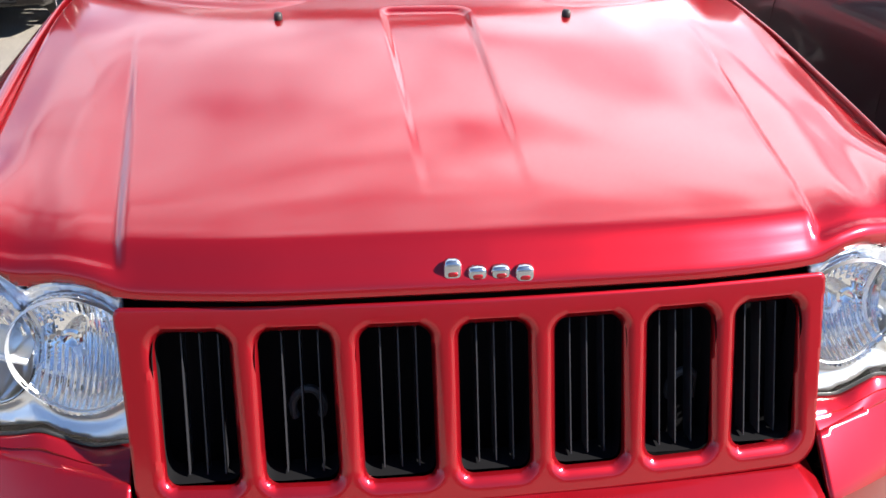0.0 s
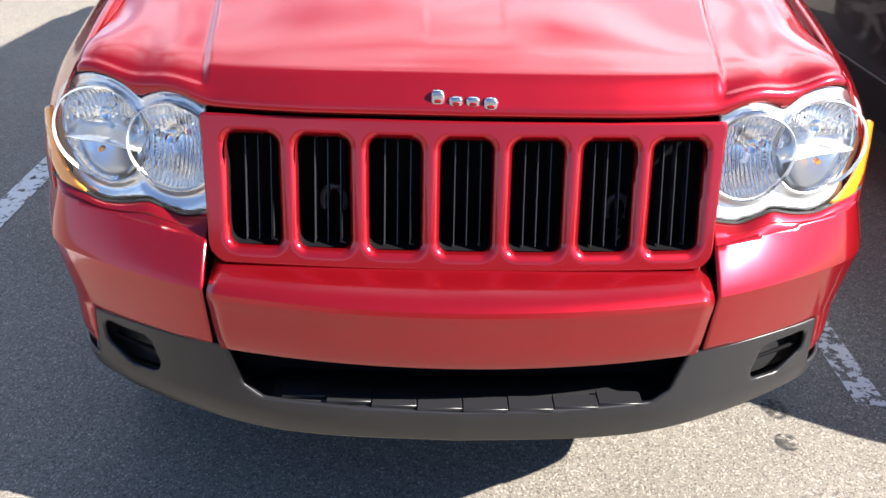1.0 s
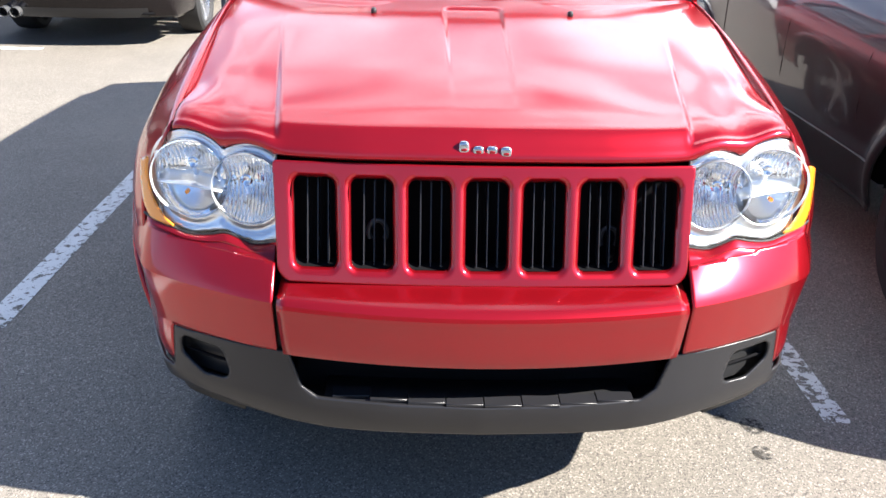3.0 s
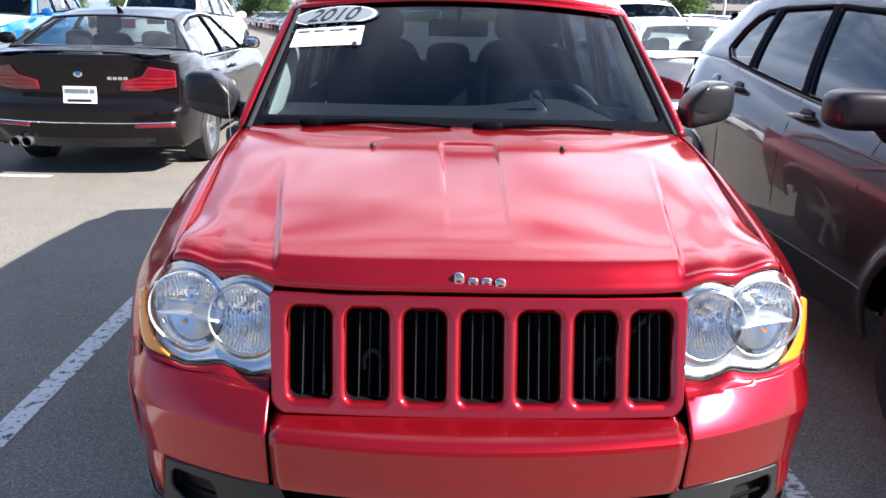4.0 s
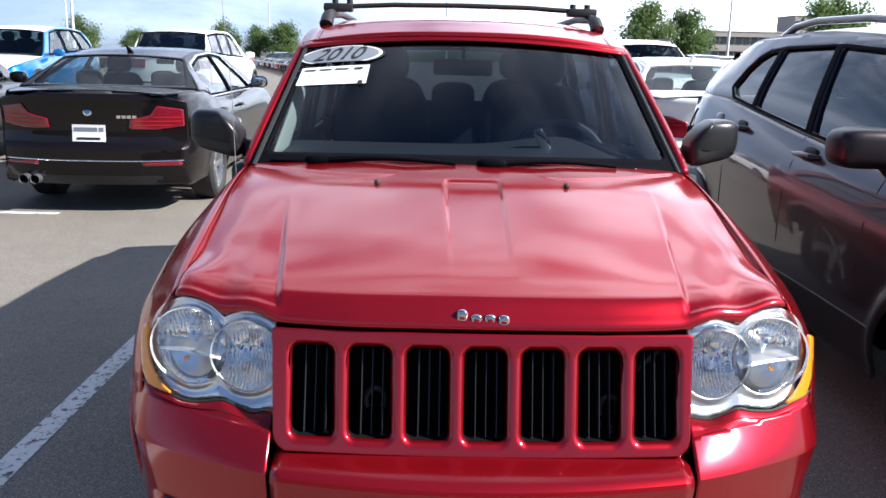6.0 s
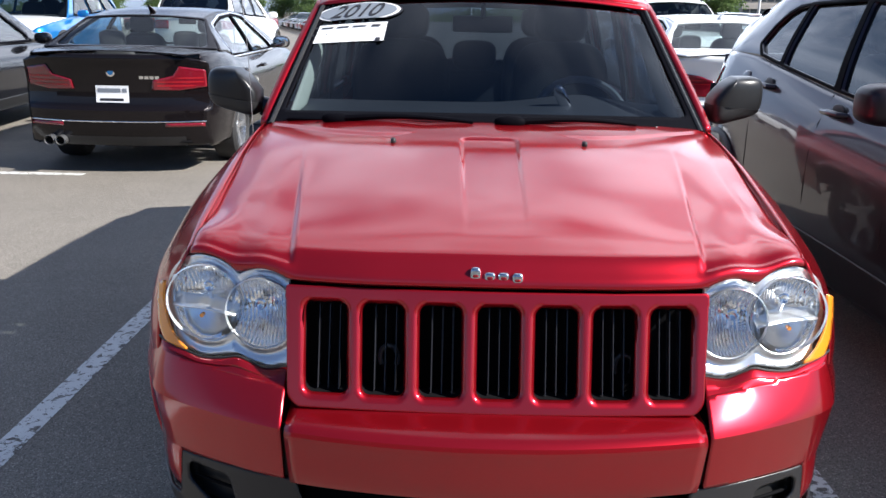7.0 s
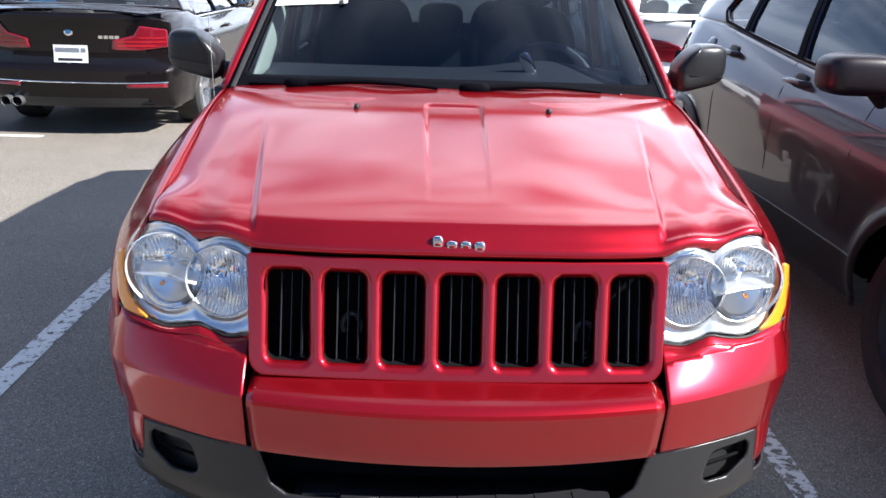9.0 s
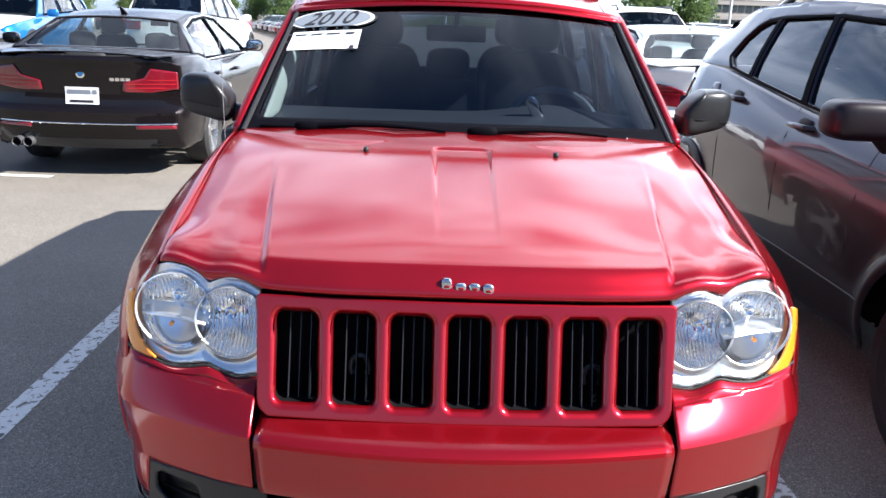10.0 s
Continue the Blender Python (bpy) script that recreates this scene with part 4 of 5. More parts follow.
def bowl(cx, cz, r, depth, flutes, low=-9.0):
    """Reflector with fluted walls."""
    def fm(q, a):
        rr = r * np.sin(q * math.pi / 2)
        d = depth * np.cos(q * math.pi / 2)
        ripple = 0.0042 * np.abs(np.sin(flutes * np.cos(a) * rr / r * 2.2)) * np.sin(q * math.pi / 2) * step01(low - 0.08, low + 0.08, np.sin(a) * rr / r)
        x, z = cx + rr * np.cos(a), cz + rr * np.sin(a)
        return np.stack([x, LY(np.clip(x, 0.44, 0.8), z) + 0.012 + d - ripple, z], -1)
    return sheet(0.0, 1.0, 0, math.tau, (0.028, 0.022), fm)


def headlamp():
    root = new("headlamp")
    g = sheet(0.445, 0.775, 0.772, 1.02, (0.006, 0.006), lambda x, z: np.stack([x, LY(x, z), z], -1), lamp_sd)
    lens = part("lens", g, LENS, root, "clear lens")
    lens.visible_shadow = False
    holes = lambda x, z: np.maximum(np.maximum(lamp_sd(x, z), -sd_circle(x, z, 0.646, 0.905, 0.086)), -sd_circle(x, z, 0.514, 0.895, 0.078))
    part("bezel", sheet(0.445, 0.775, 0.772, 1.02, (0.005, 0.005), lambda x, z: np.stack([x, LY(x, z) + 0.016 + 0.010 * np.exp(-((np.minimum(np.abs(sd_circle(x, z, 0.646, 0.90, 0.098)), np.abs(sd_circle(x, z, 0.512, 0.89, 0.09))) / 0.012) ** 2)), z], -1), holes), BEZEL, root, solid=0.004)
    part("reflector", bowl(0.646, 0.905, 0.087, 0.085, 15, -0.1), REFLECTOR, root, "mirror-bright fluted reflector")
    part("reflector", bowl(0.514, 0.895, 0.079, 0.08, 14), REFLECTOR, root, "mirror-bright fluted reflector")
    for cx, cz in ((0.646, 0.905), (0.514, 0.895)):
        part("lamp_ring", spin([(-0.002, 0.0865 if cx > 0.6 else 0.0785), (0.003, 0.0885 if cx > 0.6 else 0.0805), (0.009, 0.0855 if cx > 0.6 else 0.0775)], 48, "y", (cx, float(LY(np.array(cx), np.array(cz))) + 0.012, cz)), BEZEL, root)
        bx, bz = (cx - 0.004, cz + 0.030) if cx > 0.6 else (cx + 0.006, cz + 0.012)
        by = float(LY(np.array(bx), np.array(bz))) + 0.030
        part("bulb_shield", spin([(0.006, 0.0005), (0.004, 0.006), (0.0, 0.010), (0.002, 0.0135), (0.014, 0.0135), (0.035, 0.012), (0.05, 0.006)], 20, "y", (bx, by, bz)), CHROME, root)
        part("shield_stem", rod([(bx, by + 0.012, bz - 0.012), (bx, by + 0.020, bz - 0.034), (bx, by + 0.036, bz - 0.042)], [0.006, 0.005, 0.004], 8), BEZEL, root)
    shelf = sheet(0.572, 0.732, 0, 1, (0.02, 0.25), lambda x, q: np.stack([x, LY(x, 0.888) + 0.006 + 0.06 * q, 0.888 + 0.005 * np.cos((x - 0.65) * 30) + 0.010 * q], -1))
    part("reflector_shelf", shelf, BEZEL, root, solid=0.003)
    # orange reflection in the lower bowl, put in as a small coloured rod
    part("side_bulb", rod([(0.66, 0.19, 0.868), (0.66, 0.178, 0.868)], 0.005, 10), AMBER, root, "small orange rod standing in for a reflection in the lamp")
    amber = sheet(0.66, 0.788, 0.79, 0.952, (0.006, 0.006), lambda x, z: np.stack([x, LY(x, z) - 0.001, z], -1), lambda x, z: np.maximum(sd_poly(x, z, [(0.668, 0.798), (0.752, 0.800), (0.772, 0.83), (0.777, 0.885), (0.770, 0.925), (0.752, 0.935)], 0.003), -sd_circle(x, z, LAMP_O[0], LAMP_O[1], 0.1085)))
    part("side_marker", amber, AMBER, root, "amber side marker lens", solid=0.004)
    return root


lamp_r = headlamp()
lamp_r.parent = red_car
lamp_l = new("headlamp")
lamp_l.parent = red_car
for ob in lamp_r.children:
    me = ob.data.copy()
    me.transform(Matrix.Diagonal((-1, 1, 1, 1)))
    me.flip_normals()
    twin = part(ob.name.split(".")[0], me, None, lamp_l, ob["label"] if "label" in ob else "", solid=0.004 if ob.modifiers else 0)
    twin.visible_shadow = ob.visible_shadow

# cowl, wipers, aerial, mirrors
part("cowl", sheet(-1, 1, 0, 1, (0.1, 0.2), lambda u, q: np.stack([u * 0.715, 1.11 + 0.085 * u * u + 0.10 * q, 1.180 - 0.02 * u * u + 0.0 * q], -1)), BLACK, red_car, solid=0.006)
SM = J["screen_map"]
for u0, q0, u1, q1 in ((-0.66, 0.0, -0.06, 0.015), (0.10, 0.0, 0.66, 0.015)):
    a, b = [np.asarray(SM(np.array(u), np.array(q))) + (0, -0.03, 0.022) for u, q in ((u0, q0 + 0.02), (u1, q1))]
    arm = new("wiper")
    arm.parent = red_car
    mids = [a + (b - a) * k + np.array([0, 0, 0.012 * math.sin(k * math.pi)]) for k in np.linspace(0, 1, 7)]
    part("wiper_arm", rod([tuple(p) for p in mids], [0.014, 0.012, 0.010, 0.009, 0.008, 0.007, 0.006], 8), FRIT, arm)
    bl = [np.asarray(SM(np.array(u), np.array(0.035 - 0.012 * (u - u0)))) + (0, -0.012, 0.006) for u in np.linspace(u0 - 0.24, u1 + 0.1, 11)]
    part("wiper_blade", rod([tuple(p) for p in bl], 0.007, 6), FRIT, arm)
    part("blade_tip", rod([tuple(bl[-1]), tuple(bl[-1] + (bl[-1] - bl[-2]) * 0.04)], 0.0045, 8), STEEL, arm, "bare steel clip at the blade's end")
    part("wiper_pivot", rounded_lump(a[0], a[1], a[2], 0.050, 0.018, 0.019, 2.5, 8), FRIT, arm)
aerial = new("aerial")
aerial.parent = red_car
part("aerial_base", rounded_lump(-0.755, 1.12, 1.142, 0.006, 0.007, 0.006, 2.5, 8), BLACK, aerial)
part("aerial_rod", rod([(-0.755, 1.12, 1.14), (-0.765, 1.14, 1.4), (-0.80, 1.18, 1.75), (-0.84, 1.23, 2.0)], [0.0014, 0.0012, 0.0011, 0.001], 6), AERIAL, aerial)
for sgn in (-1, 1):
    mir = new("door_mirror")
    mir.parent = red_car
    lump = rounded_lump(0, 0, 0, 0.104, 0.075, 0.078, 4.2, 18)
    lump = [(p[0] * (0.86 if p[0] < 0 else 1.0) + (0.052 * max(0, p[2] / 0.078) * (p[0] < 0) * min(1, -p[0] / 0.08)), p[1] * (1 - 0.25 * p[0] / 0.125 * 1) + 0.03 * p[0] / 0.125, p[2] * (1 + 0.05 * p[0] / 0.125) + (0.022 * (p[0] + 0.02) / 0.1 if p[2] < 0 else 0.0)) for p in lump[0]], lump[1]
    if sgn < 0:
        lump = mirrored(lump)
    part("mirror_housing", lump, MIRRORCAP, mir, "dark grey plastic housing", at=pose(sgn * 0.880, 1.43, 1.262))
    base = [(p[0] * 1.02, p[1] * 1.02, min(p[2] * 1.02, -0.026 - 0.012 * p[0] / 0.1)) for p in lump[0]], lump[1]
    part("mirror_base", base, BLACK, mir, "black lower cover", at=pose(sgn * 0.880, 1.43, 1.262))
    part("mirror_foot", rod([(sgn * 0.70, 1.47, 1.175), (sgn * 0.755, 1.46, 1.19), (sgn * 0.80, 1.45, 1.205)], [0.045, 0.04, 0.034], 12), CLAD, mir)
    part("mirror_glass", [[(sgn * 0.81, 1.497, 1.21), (sgn * 0.96, 1.503, 1.21), (sgn * 0.96, 1.503, 1.312), (sgn * 0.82, 1.497, 1.312)], [(0, 1, 2, 3)]], CHROME, mir)

# roof seams
roof_line = pchip(J["roof"]["line"])
for sgn in (-1, 1):
    ditch = [(sgn * 0.575, float(y) - 0.1 * (1 - (0.575 / 0.635) ** 2) * max(0.0, (2.3 - y) / 0.5), float(roof_line(y)) - 0.048 * (0.575 / 0.632) ** 2.6 + 0.009) for y in np.linspace(1.80, 4.2, 16)]
    part("roof_seam", rod(ditch, 0.0035, 6), BLACK, red_car)

# roof rails and cross bars
rack = new("roof_rack")
rack.parent = red_car
rack.matrix_basis = pose(0, 0, 0.012)
for sgn in (-1, 1):
    pts = [(sgn * 0.585, 2.13, 1.648), (sgn * 0.580, 2.17, 1.685), (sgn * 0.574, 2.26, 1.702), (sgn * 0.568, 2.6, 1.712), (sgn * 0.565, 3.2, 1.708), (sgn * 0.555, 3.9, 1.68), (sgn * 0.55, 4.02, 1.63)]
    part("rail", rod(pts, [0.03, 0.028, 0.02, 0.016, 0.016, 0.016, 0.022], 10), BLACK, rack)
    part("bar_clamp", block(sgn * 0.545 - 0.07, sgn * 0.545 + 0.06, 2.27, 2.34, 1.712, 1.748, 0.010, 2), BLACK, rack)
    for kx in (0.50, 0.565):
        part("clamp_knob", rod([(sgn * kx, 2.305, 1.742), (sgn * kx, 2.305, 1.766)], 0.014, 10), BLACK, rack)
part("cross_bar", rod([(-0.53, 2.305, 1.735), (-0.3, 2.305, 1.747), (0, 2.305, 1.750), (0.3, 2.305, 1.747), (0.53, 2.305, 1.735)], 0.011, 10), BLACK, rack)

# interior
part("dashboard", sheet(-1, 1, 0, 1, (0.08, 0.12), lambda u, q: np.stack([u * 0.68, 1.24 + 0.55 * q - 0.1 * (1 - u * u) * (1 - q), 1.155 + 0.055 * np.sin(q * 2.4) - 0.22 * np.clip(q - 0.75, 0, 1) * 4 * q + 0.035 * np.exp(-(((u - 0.52) / 0.28) ** 2)) * step01(0.3, 0.8, q)], -1)), DASH, red_car, "dark grey vinyl dashboard", solid=0.01)
wheel_at = pose(0.41, 1.86, 1.115, 62)
sw = new("steering_wheel")
sw.parent = red_car
sw.matrix_basis = wheel_at
part("wheel_grip", rod([(0.19 * math.cos(a), 0.19 * math.sin(a), 0) for a in np.linspace(0, math.tau, 37)], 0.017, 8, cap=False), GRIP, sw)
part("wheel_hub", rounded_lump(0, -0.01, 0, 0.085, 0.065, 0.03, 3, 10), DASH, sw)
for a in (0.1, math.pi - 0.1, -math.pi / 2):
    part("wheel_spoke", rod([(0.06 * math.cos(a), 0.06 * math.sin(a), 0), (0.185 * math.cos(a), 0.185 * math.sin(a), 0)], 0.014, 6), DASH, sw)
seat(red_car, -0.37, 2.25, 0.78)
seat(red_car, 0.40, 2.25, 0.78)
for sx, sz in ((-0.40, 0.78), (0, 0.58), (0.40, 0.78)):
    seat(red_car, sx, 3.15, sz)
part("rear_view_mirror", block(-0.12, 0.12, 1.86, 1.885, 1.465, 1.53, 0.012), BLACK, red_car)
part("mirror_stem", rod([(0, 1.87, 1.52), (0, 1.80, 1.575)], 0.009, 6), BLACK, red_car)
part("cabin_floor", block(-0.74, 0.74, 1.3, 4.45, 0.50, 0.53), DASH, red_car)
part("tailgate_trim", block(-0.68, 0.68, 4.36, 4.38, 0.53, 1.235, 0.005, 1), DASH, red_car)
for sgn in (-1, 1):
    for py, wide_p in ((2.49, 0.055), (3.47, 0.075)):
        post = sheet(py - wide_p, py + wide_p, 1.10, 1.60, (0.03, 0.05), lambda y, z: np.stack([sgn * (J["up_x"](y, np.maximum(z, 1.17)) - 0.035), y, z], -1))
        part("inner_pillar_trim", post, DASH, red_car, "dark grey inner pillar trim", solid=0.01)
part("firewall", block(-0.70, 0.70, 1.28, 1.31, 0.5, 1.12), VOID, red_car)
part("headliner", sheet(-1, 1, 1.82, 4.25, (0.2, 0.2), lambda u, y: np.stack([u * 0.60, y, 1.575 + 0.06 * np.sin((y - 1.8) / 2.5 * 3.1) - 0.03 * u * u], -1)), TRIM, red_car)
for sgn in (-1, 1):
    trim = sheet(0, 1, 0, 1, (0.1, 0.2), lambda q, w: np.stack([sgn * (0.678 - 0.06 * q - 0.028 * np.sin(w * 1.57)), 1.30 + 0.46 * q + (0.17 - 0.09 * q) * w, 1.175 + 0.33 * q + 0.01 * w], -1))
    part("pillar_trim", trim, TRIM, red_car, "pale grey-green plastic pillar trim", solid=0.006)
    edge = [tuple(np.asarray(SM(np.array(sgn * 0.975), np.array(q))) + (0.0, -0.004, 0.003)) for q in np.linspace(0.0, 0.97, 12)]
    part("pillar_moulding", rod(edge, 0.009, 8), BLACK, red_car, "dull grey rubber moulding")
    part("door_card", block(sgn * 0.80 - 0.03, sgn * 0.80 + 0.03, 1.35, 3.4, 0.55, 1.15, 0.02), DASH, red_car)
# key tag bag on the dashboard
bag = tagged(part("key_bag", rounded_lump(0, 0, 0, 0.022, 0.012, 0.055, 2.6, 8), CHROME, None, at=pose(0.285, 1.47, 1.245, 12, -28, 0)), "clear silver bag of car keys leaning on dashboard", "key bag")

# stickers inside the screen
def on_screen(u, q, off=0.006):
    return np.asarray(SM(u, q)) + (0, -off, off * 0.7)


part("screen_header", sheet(-1, 1, 0.955, 1.01, (0.05, 0.0275), lambda u, q: np.asarray(SM(u, q)) + (0, -0.012, 0.006)), RED, red_car, solid=0.006)
sticker = empty("year_sticker", pose(0, 0, 0), "white oval window sticker with black year", "sticker")
OV = (-0.735, 0.862)
oval = lambda k: (lambda u, q: np.hypot((u - OV[0]) / (0.265 * k), (q - OV[1] + (u - OV[0]) * 0.0) / (0.086 * k)) - 1)
part("sticker_rim", sheet(-0.98, -0.43, 0.80, 0.98, (0.008, 0.005), lambda u, q: on_screen(u, q, 0.004), oval(1.0)), INK, sticker)
part("sticker_face", sheet(-0.98, -0.43, 0.80, 0.98, (0.008, 0.005), lambda u, q: on_screen(u, q, 0.006), oval(0.94)), PAPER, sticker)
part("sticker_field", sheet(-0.98, -0.43, 0.80, 0.98, (0.008, 0.005), lambda u, q: on_screen(u, q, 0.008), oval(0.86)), GREYINK, sticker)
letters = lambda c: Vector(on_screen(np.array(OV[0] + (c.x * 1.02 + c.y * 0.46) / 0.62), np.array(OV[1] + c.y * 1.12 / 0.66), 0.010 + c.z))
lettering("year", "2010", 0.088, INK, sticker, pose(0, 0, 0), 0.0008, 0.0, letters)
notice = empty("price_notice", pose(0, 0, 0), "white paper price notice stuck inside windscreen", "notice")
part("paper", sheet(-0.99, -0.545, 0.614, 0.766, (0.03, 0.03), lambda u, q: on_screen(u, q, 0.004)), PAPER, notice)
for a, b, c, d in ((-0.98, -0.94, 0.768, 0.782), (-0.92, -0.85, 0.766, 0.776), (-0.83, -0.76, 0.766, 0.776), (-0.74, -0.66, 0.766, 0.776), (-0.63, -0.58, 0.762, 0.778), (-0.975, -0.95, 0.705, 0.722), (-0.59, -0.565, 0.637, 0.67), (-0.88, -0.875, 0.71, 0.73)):
    c, d = c - 0.034, d - 0.034
    part("printed_bar", sheet(a, b, c, d, (0.03, 0.03), lambda u, q: on_screen(u, q, 0.007)), INK, notice)

# tail end
tm = rear_fascia(red_car, J)
part("tail_panel", sheet(-0.84, 0.84, 0.40, 1.18, (0.08, 0.06), tm), RED, red_car, solid=0.01)

# ---- the dark sport utility car beside it ----
suv = empty("crossover_car", pose(2.57, 0.13, 0), "dark granite grey crossover car with tinted rear windows", "car")
S = dict(
    L=4.55, z0=0.34, res=0.035, r=0.365, tw=0.25, axles=(0.98, 3.82), arch=0.43, paint=GRANITE, y0=0.0,
    half=[(0, 0.62), (0.12, 0.78), (0.4, 0.89), (0.98, 0.93), (2.0, 0.925), (3.0, 0.93), (3.9, 0.93), (4.25, 0.88), (4.55, 0.74)],
    belt=[(0, 0.86), (0.2, 0.98), (0.8, 1.06), (1.25, 1.10), (1.9, 1.15), (2.45, 1.20), (3.13, 1.275), (3.6, 1.32), (4.0, 1.33), (4.55, 1.31)],
    tuck=0.10, flare=0.022, clad=BLACK, sill=0.52, crown=0.05, decks=[("bonnet", 0.02, 1.0)],
    roof=dict(line=[(1.68, 1.63), (2.3, 1.715), (3.0, 1.742), (3.7, 1.718), (4.1, 1.635)], screen=((0.95, 1.075), (1.68, 1.60)), rear=((4.1, 1.60), (4.46, 1.30)), half=0.64, crown=0.04),
    windows=[[(1.42, 1.15), (1.86, 1.53), (2.1, 1.59), (2.50, 1.615), (2.38, 1.225)], [(2.47, 1.235), (2.58, 1.62), (3.18, 1.608), (3.14, 1.305)], [(3.21, 1.315), (3.25, 1.605), (3.39, 1.59), (3.48, 1.555), (3.545, 1.49), (3.585, 1.40), (3.50, 1.35)]],
    dlo=[(1.40, 1.135), (1.85, 1.54), (2.1, 1.603), (2.5, 1.628), (3.2, 1.622), (3.40, 1.605), (3.50, 1.57), (3.57, 1.50), (3.615, 1.40), (3.52, 1.34), (3.2, 1.302), (2.45, 1.222)], pad=0.015, inset=0.010, fine=0.2, skin=0.012, side_glass=TINTED, rear_glass=TINTED, rim=DARKALLOY, seal=BLACK, tail_half=0.80, tail=([(0.34, 0.1), (0.55, 0.0), (0.8, 0.0), (1.3, 0.08)], 0.1),
)
car_shell(suv, S)
for sgn in (1, -1):
    for hy, hz in ((2.30, 1.11), (3.20, 1.17)):
        door_handle(suv, sgn * (float(S["side_x"](hy, hz)) + 0.002), hy, hz, GRANITE, sgn, 0.052)
    for cy in (1.62, 2.43, 3.32):
        seam = [(sgn * (float(S["side_x"](cy + dy, z)) + 0.0035), cy + dy, z) for z, dy in ((0.5, 0.0), (0.7, 0), (0.9, 0), (1.05, 0), (float(pchip(S["belt"])(cy)) - 0.01, 0))]
        part("door_gap", rod(seam, 0.0026, 6), BLACK, suv)
    mir = new("door_mirror")
    mir.parent = suv
    part("mirror_housing", rounded_lump(0, 0, 0, 0.138, 0.095, 0.078, 3.8, 16), SUVCAP, mir, "dull maroon-black mirror housing", at=pose(sgn * 1.03, 1.46, 1.235))
    part("mirror_foot", rod([(sgn * 0.86, 1.55, 1.12), (sgn * 0.95, 1.50, 1.19)], 0.03, 10), BLACK, mir)
    pts = [(sgn * 0.60, 1.85, 1.62), (sgn * 0.60, 1.95, 1.725), (sgn * 0.60, 2.4, 1.763), (sgn * 0.59, 3.0, 1.772), (sgn * 0.585, 3.28, 1.75), (sgn * 0.58, 3.48, 1.68)]
    part("roof_rail", rod(pts, [0.03, 0.022, 0.02, 0.02, 0.022, 0.03], 10), GRANITE, suv)
    fl = rounded_lump(sgn * 0.875, 3.58, 1.16, 0.02, 0.085, 0.075, 2.4, 12)
    part("fuel_flap", fl, GRANITE, suv)
    tl = sheet(4.12, 4.52, 1.0, 1.26, 0.03, lambda y, z: np.stack([sgn * (S["side_x"](y, z) + 0.006), y, z], -1), lambda y, z: sd_poly(y, z, [(4.14, 1.22), (4.3, 1.05), (4.51, 1.02), (4.51, 1.25)], 0.01))
    part("tail_lamp", tl, LAMPRED, suv, "red tail lamp", solid=0.008)
tm = rear_fascia(suv, S)
part("tail_panel", sheet(-0.78, 0.78, 0.34, 1.30, (0.1, 0.08), tm), GRANITE, suv, solid=0.01)
part("front_panel", sheet(-0.79, 0.79, 0.16, 0.90, (0.08, 0.08), lambda x, z: np.stack([x, -0.03 + 0.12 * (x / 0.66) ** 2 + 0.05 * np.abs(z - 0.6), z], -1)), GRANITE, suv, solid=0.01)
part("cabin_floor", block(-0.84, 0.84, 1.0, 4.3, 0.80, 0.83), DASH, suv)
part("firewall", block(-0.80, 0.80, 1.42, 1.45, 0.40, 1.0), VOID, suv)
part("dashboard", rounded_lump(0, 1.55, 1.01, 0.68, 0.26, 0.1, 4), DASH, suv)
for sx in (-0.38, 0.38):
    seat(suv, sx, 2.45, 0.74)
    seat(suv, sx, 3.25, 0.80)


